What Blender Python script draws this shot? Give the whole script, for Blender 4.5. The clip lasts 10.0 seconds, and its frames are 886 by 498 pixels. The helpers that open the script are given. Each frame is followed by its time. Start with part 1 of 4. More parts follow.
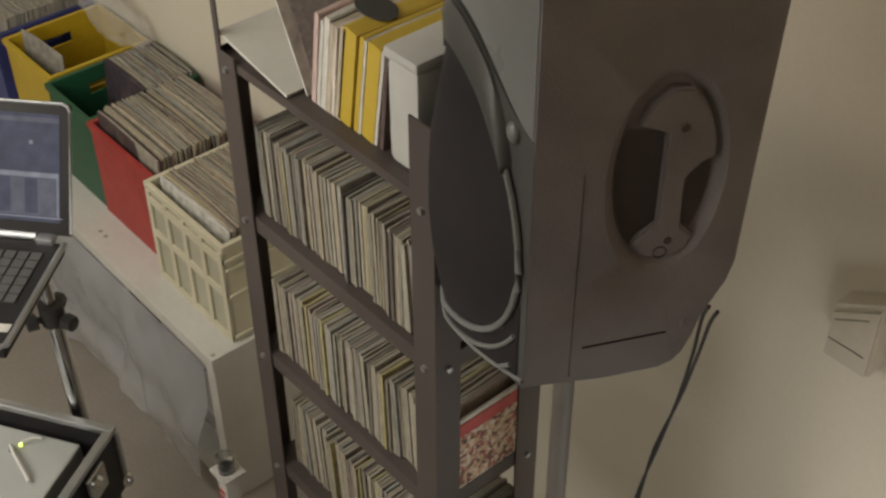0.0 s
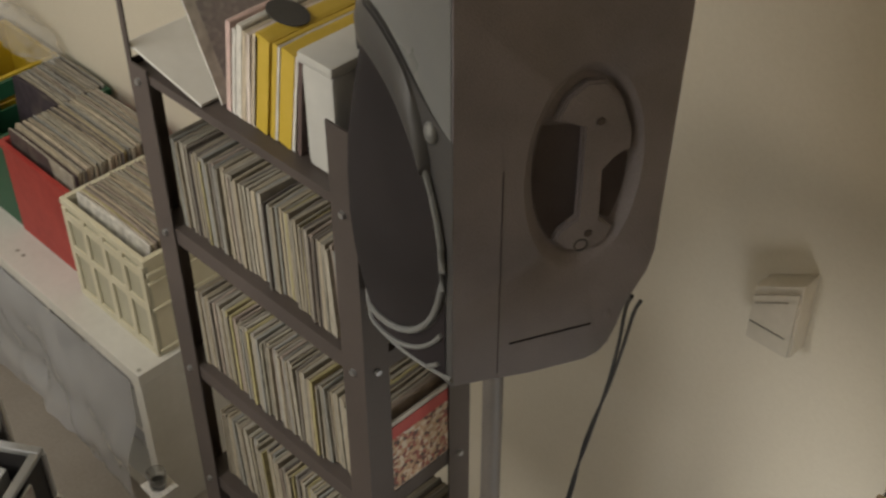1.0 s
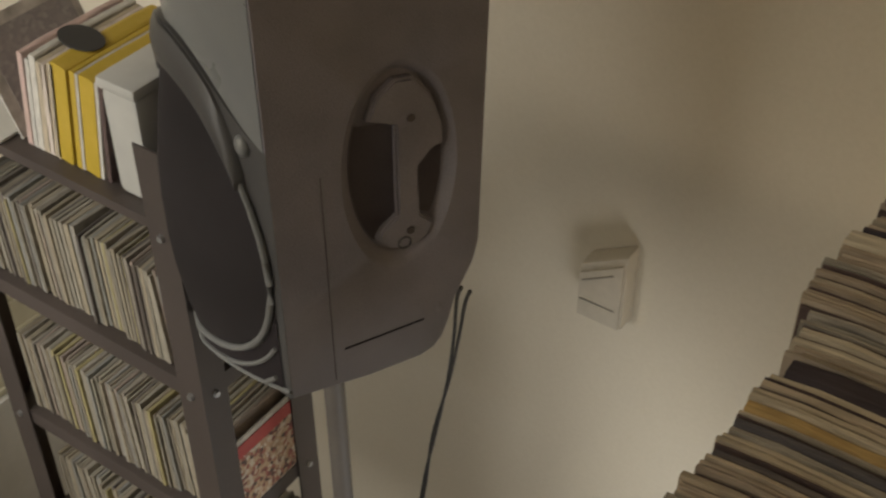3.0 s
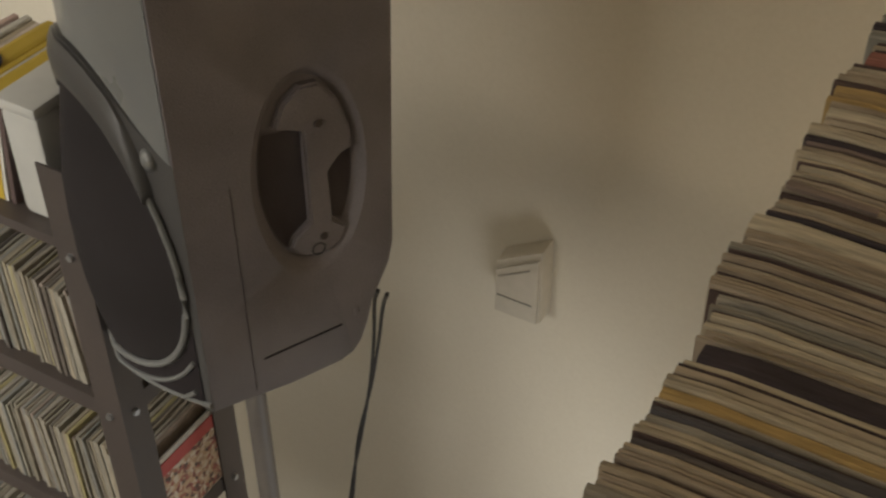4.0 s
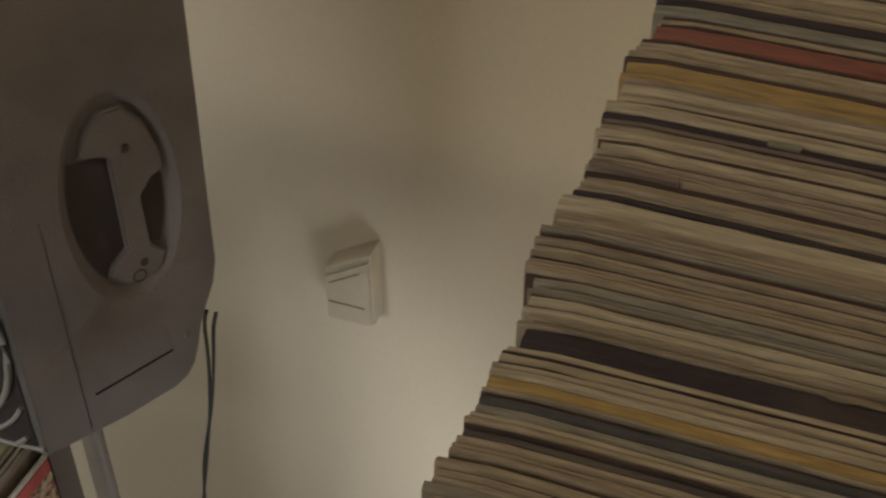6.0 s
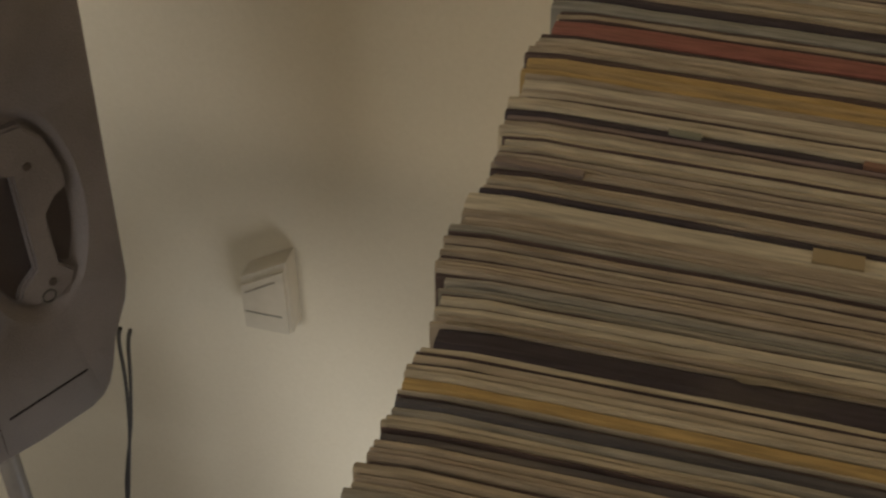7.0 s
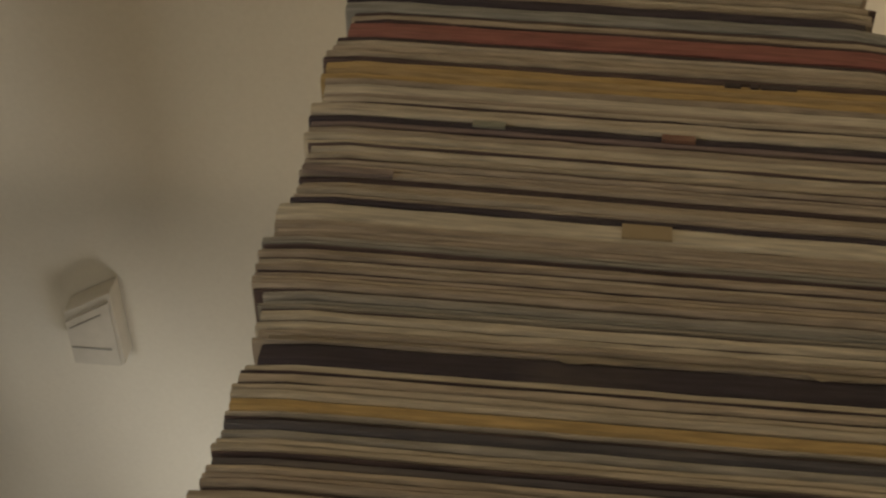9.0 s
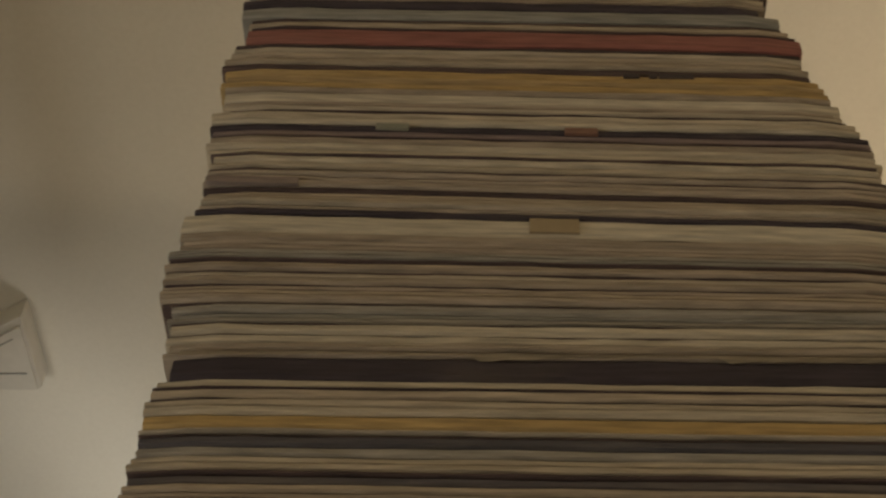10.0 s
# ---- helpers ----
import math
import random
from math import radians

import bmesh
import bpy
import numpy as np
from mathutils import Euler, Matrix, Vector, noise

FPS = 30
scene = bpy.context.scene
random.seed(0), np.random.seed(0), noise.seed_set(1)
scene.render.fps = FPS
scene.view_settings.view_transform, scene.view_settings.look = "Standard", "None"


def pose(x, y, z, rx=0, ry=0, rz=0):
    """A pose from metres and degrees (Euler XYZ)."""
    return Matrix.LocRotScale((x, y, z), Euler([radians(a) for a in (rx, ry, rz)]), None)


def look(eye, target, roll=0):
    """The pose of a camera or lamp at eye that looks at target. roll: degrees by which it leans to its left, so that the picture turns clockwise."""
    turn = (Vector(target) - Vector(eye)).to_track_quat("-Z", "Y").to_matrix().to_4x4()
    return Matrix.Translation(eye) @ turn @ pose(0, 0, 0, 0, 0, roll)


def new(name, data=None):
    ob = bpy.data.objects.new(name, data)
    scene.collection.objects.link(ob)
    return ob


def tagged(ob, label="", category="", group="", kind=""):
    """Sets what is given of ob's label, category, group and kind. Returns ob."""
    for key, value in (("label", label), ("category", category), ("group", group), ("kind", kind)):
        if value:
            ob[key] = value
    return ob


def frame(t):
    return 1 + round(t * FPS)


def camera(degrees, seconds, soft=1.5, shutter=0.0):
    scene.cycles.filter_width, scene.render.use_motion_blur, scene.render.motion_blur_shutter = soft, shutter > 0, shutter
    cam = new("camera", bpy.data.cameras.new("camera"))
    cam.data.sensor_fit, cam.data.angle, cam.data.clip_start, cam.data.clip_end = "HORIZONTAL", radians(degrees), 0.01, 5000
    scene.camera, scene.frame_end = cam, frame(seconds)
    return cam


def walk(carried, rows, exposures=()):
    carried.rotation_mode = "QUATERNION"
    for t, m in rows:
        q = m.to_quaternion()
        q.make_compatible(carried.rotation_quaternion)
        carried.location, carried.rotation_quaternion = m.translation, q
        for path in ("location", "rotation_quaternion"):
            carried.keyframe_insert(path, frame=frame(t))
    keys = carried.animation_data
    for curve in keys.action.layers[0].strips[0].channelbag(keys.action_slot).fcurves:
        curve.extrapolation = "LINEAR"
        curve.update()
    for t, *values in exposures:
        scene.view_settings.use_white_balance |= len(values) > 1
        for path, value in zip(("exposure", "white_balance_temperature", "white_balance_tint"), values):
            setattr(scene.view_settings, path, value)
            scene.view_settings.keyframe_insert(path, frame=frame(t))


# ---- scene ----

# ---------------------------------------------------------------- camera
EYE = 2.85
cam = camera(37.8, 10.0, soft=2.4, shutter=0.5)
ROWS = [  # seconds, x, y, z from the first eye, heading right of +y, tilt, roll
    (0.0, 0.0000, 0.0000, 0.0000, -49.43, -39.79, -0.33),
    (0.5, 0.0022, -0.0022, 0.0027, -47.34, -39.77, -0.26),
    (1.0, 0.0022, 0.0004, 0.0013, -45.08, -39.76, -0.28),
    (1.5, 0.0007, 0.0044, -0.0001, -42.59, -39.80, -0.39),
    (2.0, 0.0018, 0.0046, 0.0004, -40.23, -39.76, -0.33),
    (2.5, 0.0036, 0.0058, -0.0003, -37.75, -39.72, -0.39),
    (4.0, 0.0069, 0.0093, -0.0012, -30.58, -39.65, -0.45),
    (4.5, 0.0079, 0.0101, -0.0008, -28.07, -39.64, -0.50),
    (5.0, 0.0094, 0.0116, -0.0016, -25.75, -39.61, -0.48),
    (5.5, 0.0105, 0.0135, -0.0027, -23.27, -39.58, -0.52),
    (7.0, 0.0148, 0.0177, -0.0041, -16.13, -39.55, -0.45),
    (7.5, 0.0156, 0.0188, -0.0057, -13.57, -39.45, -0.35),
    (8.0, 0.0175, 0.0205, -0.0058, -11.28, -39.47, -0.37),
    (8.5, 0.0192, 0.0210, -0.0058, -8.83, -39.45, -0.38),
    (9.0, 0.0208, 0.0218, -0.0058, -6.48, -39.46, -0.40),
    (9.5, 0.0227, 0.0225, -0.0060, -4.20, -39.43, -0.44),
    (10.0, 0.0244, 0.0235, -0.0061, -1.77, -39.46, -0.60),
]
walk(cam, [(t, pose(x, y, EYE + z, 90 + tilt, 0, -head) @ pose(0, 0, 0, 0, 0, roll)) for t, x, y, z, head, tilt, roll in ROWS])

# ---------------------------------------------------------------- world and lights
world = bpy.data.worlds.new("world")
scene.world = world
world.use_nodes = True
world.node_tree.nodes["Background"].inputs[0].default_value = (0.55, 0.5, 0.42, 1)
world.node_tree.nodes["Background"].inputs[1].default_value = 0.02
scene.view_settings.exposure = 0.15


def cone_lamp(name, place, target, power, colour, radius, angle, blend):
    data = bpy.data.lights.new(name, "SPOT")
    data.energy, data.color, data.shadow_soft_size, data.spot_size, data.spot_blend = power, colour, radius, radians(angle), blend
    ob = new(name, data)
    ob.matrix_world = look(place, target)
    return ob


data = bpy.data.lights.new("ceiling_fill", "AREA")   # wide unseen ceiling fill over the room's left half, added to lift the ambient
data.shape, data.size, data.energy, data.color = "DISK", 1.6, 31, (1.0, 0.95, 0.87)
new("ceiling_fill", data).matrix_world = look((-2.3, -0.75, 3.12), (-2.3, -0.6, 0.0))
# unseen spot behind the camera towards crates and shelf; cone spares the right wall
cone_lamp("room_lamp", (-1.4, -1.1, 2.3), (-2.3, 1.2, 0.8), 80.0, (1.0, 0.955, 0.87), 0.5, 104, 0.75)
# a warm uplighter at the far side of the tall cabinet, and a small white lamp low down behind it
cone_lamp("uplighter", (1.35, 0.66, 1.57), (1.35, 0.66, 3.0), 22.0, (1.0, 0.80, 0.56), 0.05, 178, 0.06)
cone_lamp("reading_lamp", (-0.25, 0.98, 0.90), (-0.80, 1.12, 0.84), 5.6, (1.0, 0.985, 0.95), 0.2, 160, 0.6)

# ---------------------------------------------------------------- materials
def nodes_of(name):
    m = bpy.data.materials.new(name)
    m.use_nodes = True
    return m, m.node_tree.nodes, m.node_tree.links, m.node_tree.nodes["Principled BSDF"]


def surface(name, c1, c2, rough=0.6, metal=0.0, grain=60.0, blotch=4.0, bump=0.1, stretch=(1, 1, 1), spec=0.5, sheen_rough=0.1):
    """Two colours mixed by broad stains and fine grain, with relief and uneven gloss."""
    m, n, l, b = nodes_of(name)
    co = n.new("ShaderNodeTexCoord")
    mp = n.new("ShaderNodeMapping")
    mp.inputs["Scale"].default_value = stretch
    l.new(co.outputs["Object"], mp.inputs[0])
    big, fine = n.new("ShaderNodeTexNoise"), n.new("ShaderNodeTexNoise")
    big.inputs["Scale"].default_value, big.inputs["Detail"].default_value = blotch, 5
    fine.inputs["Scale"].default_value, fine.inputs["Detail"].default_value = grain, 4
    l.new(mp.outputs[0], big.inputs["Vector"])
    l.new(mp.outputs[0], fine.inputs["Vector"])
    add = n.new("ShaderNodeMath")
    add.operation = "MULTIPLY_ADD"
    l.new(fine.outputs[0], add.inputs[0])
    add.inputs[1].default_value = 0.5
    l.new(big.outputs[0], add.inputs[2])
    ramp = n.new("ShaderNodeMapRange")
    ramp.inputs["From Min"].default_value, ramp.inputs["From Max"].default_value = 0.5, 1.0
    l.new(add.outputs[0], ramp.inputs[0])
    mix = n.new("ShaderNodeMix")
    mix.data_type = "RGBA"
    mix.inputs[6].default_value, mix.inputs[7].default_value = (*c1, 1), (*c2, 1)
    l.new(ramp.outputs[0], mix.inputs[0])
    l.new(mix.outputs[2], b.inputs["Base Color"])
    rr = n.new("ShaderNodeMapRange")
    rr.inputs["To Min"].default_value, rr.inputs["To Max"].default_value = rough - sheen_rough, rough + sheen_rough
    l.new(big.outputs[0], rr.inputs[0])
    l.new(rr.outputs[0], b.inputs["Roughness"])
    b.inputs["Metallic"].default_value = metal
    b.inputs["Specular IOR Level"].default_value = spec
    bp = n.new("ShaderNodeBump")
    bp.inputs["Strength"].default_value, bp.inputs["Distance"].default_value = bump, 0.002
    l.new(fine.outputs[0], bp.inputs["Height"])
    l.new(bp.outputs[0], b.inputs["Normal"])
    return m


def card(name, palette, rough=0.75):
    """Worn printed card: each piece takes its own colour from the palette; fibres and stains run along the edge."""
    m, n, l, b = nodes_of(name)
    info = n.new("ShaderNodeObjectInfo")
    ramp = n.new("ShaderNodeValToRGB")
    ramp.color_ramp.interpolation = "CONSTANT"
    while len(ramp.color_ramp.elements) < len(palette):
        ramp.color_ramp.elements.new(0.5)
    for i, c in enumerate(palette):
        ramp.color_ramp.elements[i].position = i / len(palette)
        ramp.color_ramp.elements[i].color = (*c, 1)
    l.new(info.outputs["Random"], ramp.inputs[0])
    co = n.new("ShaderNodeTexCoord")
    off = n.new("ShaderNodeVectorMath")
    off.operation = "MULTIPLY_ADD"
    l.new(info.outputs["Random"], off.inputs[0])
    off.inputs[1].default_value = (37, 11, 23)
    l.new(co.outputs["Object"], off.inputs[2])
    mp = n.new("ShaderNodeMapping")
    mp.inputs["Scale"].default_value = (1.0, 14.0, 1.0)
    l.new(off.outputs[0], mp.inputs[0])
    streak, wear = n.new("ShaderNodeTexNoise"), n.new("ShaderNodeTexNoise")
    streak.inputs["Scale"].default_value, streak.inputs["Detail"].default_value = 40, 5
    wear.inputs["Scale"].default_value, wear.inputs["Detail"].default_value = 9, 6
    l.new(mp.outputs[0], streak.inputs["Vector"])
    l.new(off.outputs[0], wear.inputs["Vector"])
    dark = n.new("ShaderNodeMapRange")
    dark.inputs["From Min"].default_value, dark.inputs["From Max"].default_value = 0.3, 0.7
    dark.inputs["To Min"].default_value, dark.inputs["To Max"].default_value = 0.66, 1.2
    l.new(streak.outputs[0], dark.inputs[0])
    mul = n.new("ShaderNodeVectorMath")
    mul.operation = "SCALE"
    l.new(ramp.outputs[0], mul.inputs[0])
    l.new(dark.outputs[0], mul.inputs["Scale"])
    mix = n.new("ShaderNodeMix")
    mix.data_type = "RGBA"
    sel = n.new("ShaderNodeMapRange")
    sel.inputs["From Min"].default_value, sel.inputs["From Max"].default_value = 0.56, 0.75
    sel.inputs["To Max"].default_value = 0.3
    l.new(wear.outputs[0], sel.inputs[0])
    l.new(sel.outputs[0], mix.inputs[0])
    l.new(mul.outputs[0], mix.inputs[6])
    mix.inputs[7].default_value = (0.36, 0.31, 0.23, 1)
    l.new(mix.outputs[2], b.inputs["Base Color"])
    b.inputs["Roughness"].default_value = rough
    bp = n.new("ShaderNodeBump")
    bp.inputs["Strength"].default_value, bp.inputs["Distance"].default_value = 0.35, 0.001
    l.new(streak.outputs[0], bp.inputs["Height"])
    l.new(bp.outputs[0], b.inputs["Normal"])
    return m


M_WALL = surface("wall_paint", (0.68, 0.63, 0.52), (0.75, 0.70, 0.59), 0.85, grain=140, blotch=1.6, bump=0.12)
M_CEIL = surface("ceiling_paint", (0.72, 0.7, 0.64), (0.78, 0.76, 0.7), 0.9, grain=120, blotch=2)
M_FLOOR = surface("floor_lino", (0.24, 0.21, 0.18), (0.32, 0.29, 0.25), 0.5, grain=90, blotch=3)
M_WHITE = surface("white_laminate", (0.58, 0.57, 0.53), (0.66, 0.65, 0.61), 0.4, grain=50, blotch=6, bump=0.04)
M_STEEL = surface("brown_shelf_steel", (0.064, 0.052, 0.048), (0.088, 0.071, 0.065), 0.5, grain=300, blotch=8, bump=0.12)
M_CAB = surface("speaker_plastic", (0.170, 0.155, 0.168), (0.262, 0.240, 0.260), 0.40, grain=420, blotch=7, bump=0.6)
M_CABS = surface("smooth_shaded_plastic", (0.062, 0.060, 0.060), (0.082, 0.081, 0.081), 0.38, grain=500, blotch=6, bump=0.1)
M_GRILLE = surface("speaker_grille", (0.028, 0.025, 0.026), (0.044, 0.039, 0.041), 0.8, grain=1200, blotch=8, bump=0.8, spec=0.15)
M_DARK = surface("recess_shade", (0.026, 0.022, 0.024), (0.036, 0.031, 0.033), 0.85, grain=200, blotch=8, spec=0.1)
M_POCKET_SHADE = surface("shaded_grip_plastic", (0.150, 0.130, 0.142), (0.200, 0.178, 0.190), 0.8, grain=400, blotch=9, bump=0.3, spec=0.2)
M_RUBBER = surface("black_rubber", (0.030, 0.029, 0.029), (0.044, 0.043, 0.043), 0.6, grain=200, blotch=10)
M_CHROME = surface("worn_chrome", (0.5, 0.5, 0.5), (0.62, 0.62, 0.62), 0.22, 1.0, grain=120, blotch=12, bump=0.03)
M_ALU = surface("aluminium", (0.42, 0.43, 0.44), (0.52, 0.53, 0.54), 0.52, 1.0, grain=300, blotch=10, bump=0.05)
M_RED = surface("red_plastic", (0.30, 0.022, 0.020), (0.42, 0.06, 0.05), 0.5, grain=40, blotch=9, bump=0.08)
M_GREEN = surface("green_plastic", (0.012, 0.075, 0.035), (0.02, 0.1, 0.05), 0.45, grain=40, blotch=8, bump=0.06)
M_YELLOW = surface("yellow_plastic", (0.46, 0.31, 0.01), (0.56, 0.40, 0.03), 0.45, grain=40, blotch=8, bump=0.06)
M_BLUE = surface("blue_plastic", (0.03, 0.04, 0.16), (0.05, 0.06, 0.2), 0.45, grain=40, blotch=8, bump=0.06)
M_CREAM = surface("cream_plastic", (0.58, 0.545, 0.40), (0.66, 0.62, 0.48), 0.42, grain=40, blotch=8, bump=0.05)

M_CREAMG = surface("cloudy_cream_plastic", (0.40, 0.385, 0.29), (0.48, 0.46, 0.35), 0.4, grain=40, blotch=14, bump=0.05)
TAN = [(0.480, 0.402, 0.300), (0.444, 0.372, 0.276), (0.516, 0.438, 0.336), (0.408, 0.342, 0.264), (0.468, 0.396, 0.312), (0.528, 0.462, 0.360), (0.432, 0.360, 0.282)]
M_TAN = card("tan_sleeves", TAN)
M_PALE = card("pale_sleeves", [(0.564, 0.492, 0.372), (0.528, 0.456, 0.342), (0.600, 0.534, 0.414)])
M_BLACKS = card("black_sleeves", [(0.052, 0.040, 0.050), (0.058, 0.045, 0.056), (0.055, 0.042, 0.052)])
M_SLATE = card("slate_sleeves", [(0.125, 0.112, 0.119), (0.106, 0.100, 0.112)])
M_GREYS = card("grey_sleeves", [(0.360, 0.330, 0.276), (0.324, 0.312, 0.276), (0.396, 0.366, 0.312)])
M_OCHRE = card("ochre_sleeves", [(0.528, 0.372, 0.156), (0.492, 0.360, 0.180)])
M_REDS = card("red_sleeves", [(0.363, 0.143, 0.121), (0.330, 0.132, 0.110)])
M_PLUM = card("plum_sleeves_and_gaps", [(0.085, 0.055, 0.055), (0.11, 0.075, 0.07), (0.075, 0.05, 0.05)])
M_MIXED = card("mixed_sleeves", [(0.37, 0.34, 0.275), (0.31, 0.28, 0.22), (0.35, 0.31, 0.24), (0.26, 0.24, 0.20), (0.40, 0.37, 0.31), (0.34, 0.295, 0.22), (0.11, 0.095, 0.085), (0.30, 0.265, 0.21),
                                 (0.37, 0.34, 0.285), (0.28, 0.28, 0.26), (0.38, 0.335, 0.17), (0.34, 0.31, 0.265), (0.32, 0.265, 0.225), (0.38, 0.33, 0.245), (0.33, 0.31, 0.255), (0.18, 0.16, 0.14)])
M_YCARD = surface("yellow_card", (0.48, 0.34, 0.03), (0.56, 0.40, 0.06), 0.55, grain=120, blotch=18, bump=0.1)
M_WCARD = card("white_sleeves", [(0.64, 0.62, 0.57), (0.6, 0.58, 0.54)])

# ---------------------------------------------------------------- mesh helpers
def box(bm, x0, x1, y0, y1, z0, z1, bevel=0.0, m=None):
    r = bmesh.ops.create_cube(bm, size=1)
    vs = r["verts"]
    for v in vs:
        v.co = Vector((x0 + (v.co.x + 0.5) * (x1 - x0), y0 + (v.co.y + 0.5) * (y1 - y0), z0 + (v.co.z + 0.5) * (z1 - z0)))
    if bevel:
        es = list({e for v in vs for e in v.link_edges})
        vs = list({v for f in bmesh.ops.bevel(bm, geom=es, offset=bevel, segments=2, affect="EDGES", profile=0.6)["faces"] for v in f.verts})
    if m is not None:
        bmesh.ops.transform(bm, matrix=m, verts=vs)
    return vs


def tube(bm, a, b, r1, r2=None, seg=16):
    a, b = Vector(a), Vector(b)
    m = Matrix.Translation((a + b) / 2) @ (b - a).to_track_quat("Z", "Y").to_matrix().to_4x4()
    return bmesh.ops.create_cone(bm, cap_ends=True, segments=seg, radius1=r1, radius2=r1 if r2 is None else r2, depth=(b - a).length, matrix=m)["verts"]


def finish(name, bm, mat, smooth=False):
    bmesh.ops.recalc_face_normals(bm, faces=bm.faces)
    me = bpy.data.meshes.new(name)
    bm.to_mesh(me)
    bm.free()
    if smooth:
        me.shade_smooth()
        me.set_sharp_from_angle(angle=radians(35))
    for m in (mat if isinstance(mat, (list, tuple)) else [mat]):
        me.materials.append(m)
    return me


def part(name, bm, mat, parent, label="", smooth=False):
    ob = new(name, finish(name, bm, mat, smooth))
    ob.parent = parent
    if label:
        tagged(ob, label)
    return ob


def thing(name, m, label, category, group="", kind=""):
    ob = new(name)
    ob.empty_display_size = 0.05
    ob.matrix_world = m
    return tagged(ob, label, category, group, kind)


def solid(name, bm, mat, label, category, kind="", smooth=False):
    return tagged(new(name, finish(name, bm, mat, smooth)), label, category, "", kind)


def one_box(*a, bevel=0.0):
    bm = bmesh.new()
    box(bm, *a, bevel=bevel)
    return bm


# ---------------------------------------------------------------- room
WALL_Y, X0, X1, Y0, TOP = 1.56, -4.4, 1.7, -1.7, 3.15
solid("floor", one_box(X0, X1, Y0, WALL_Y, -0.1, 0.0), M_FLOOR, "worn grey-brown linoleum floor", "floor", "structure")
solid("ceiling", one_box(X0 - 0.1, X1 + 0.1, Y0 - 0.1, WALL_Y + 0.1, TOP, TOP + 0.1), M_CEIL, "plain off-white painted ceiling", "ceiling", "structure")
solid("wall_north", one_box(X0 - 0.1, X1 + 0.1, WALL_Y, WALL_Y + 0.12, -0.1, TOP), M_WALL, "cream painted plaster wall behind the shelves", "wall", "structure")
solid("wall_south", one_box(X0 - 0.1, X1 + 0.1, Y0 - 0.12, Y0, -0.1, TOP), M_WALL, "cream painted plaster wall", "wall", "structure")
solid("wall_west", one_box(X0 - 0.12, X0, Y0, WALL_Y, -0.1, TOP), M_WALL, "cream painted plaster wall", "wall", "structure")
solid("wall_east", one_box(X1, X1 + 0.12, Y0, WALL_Y, -0.1, TOP), M_WALL, "cream painted plaster wall", "wall", "structure")

# ---------------------------------------------------------------- sleeves
def sleeve_mesh(name, w, th, h, rng, sag=0.002, seg=5, nib=0.0003):
    """An upright record sleeve: rounded upper edge along x, soft corners, a little warped."""
    bm = bmesh.new()
    prof = [(-0.5, 0.0), (-0.5, 1 - 0.0014 / h), (-0.3, 1.0), (0.3, 1.0), (0.5, 1 - 0.0014 / h), (0.5, 0.0)]
    rings = []
    ph, amp = rng.uniform(0, 6.28), sag * rng.uniform(0.3, 1.0)
    for i in range(seg + 1):
        f = i / seg
        x = (f - 0.5) * w
        end = i in (0, seg)
        bow = math.sin(f * 5 + ph) * amp
        ring = []
        for py, pz in prof:
            z = pz * h + (rng.uniform(-1, 1) * nib if pz > 0.5 else 0) - (0.0018 * h / 0.3 if end and pz > 0.5 else 0) + (math.sin(f * 9 + ph * 2) * amp * 0.35 if pz > 0.5 else 0)
            ring.append(bm.verts.new((x, py * th * (0.94 if end else 1.0) + bow * pz, z)))
        rings.append(ring)
    for a, b in zip(rings, rings[1:]):
        for k in range(len(prof)):
            bm.faces.new((a[k], a[(k + 1) % 6], b[(k + 1) % 6], b[k]))
    bm.faces.new(rings[0])
    bm.faces.new(rings[-1][::-1])
    return finish(name, bm, M_TAN)


rng = random.Random(5)
LP, SINGLE = 0.315, 0.18


def put_sleeve(name, mesh, m, mat, label, group):
    ob = tagged(new(name, mesh), label, "record", group)
    ob.material_slots[0].link = "OBJECT"
    ob.material_slots[0].material = mat
    ob.matrix_world = m
    return ob


M_MAUVE = card("mauve_sleeves", [(0.264, 0.204, 0.198), (0.300, 0.240, 0.216)])
M_BLUEG = card("blue_grey_sleeves", [(0.324, 0.318, 0.288), (0.348, 0.336, 0.300)])
M_WROW = card("off_white_sleeves", [(0.660, 0.600, 0.480), (0.624, 0.564, 0.444)])
# the row of long-playing records under the camera
ROW_Z = 2.488 - LP
near = thing("tall_cabinet", pose(0, 0, 0), "dark brown tall cabinet carrying a row of records", "cabinet")
part("body", one_box(-0.06, 0.62, 0.16, 0.82, 0.0, ROW_Z - 0.03, bevel=0.004), M_STEEL, near)
part("top", one_box(-0.07, 0.63, 0.15, 0.83, ROW_Z - 0.03, ROW_Z, bevel=0.003), M_STEEL, near)
KINDS = {"t": (M_TAN, "tan card record sleeve, worn upper edge"), "p": (M_PALE, "cream card record sleeve, rubbed upper edge"), "b": (M_BLACKS, "black card record sleeve with torn edge"),
         "s": (M_SLATE, "dark slate card record sleeve"), "g": (M_GREYS, "grey card record sleeve, dusty edge"), "o": (M_OCHRE, "ochre card record sleeve"),
         "r": (M_REDS, "faded red card record sleeve"), "u": (M_PLUM, "plum-brown card record sleeve, thinnest strips standing for gap shade"), "w": (M_WROW, "off-white card record sleeve, bright upper edge"), "n": (M_TAN, "tan card record sleeve with a printed plum corner"),
         "m": (M_MAUVE, "mauve-grey card record sleeve, streaked edge"), "e": (M_BLUEG, "blue-grey card record sleeve, dusty edge")}
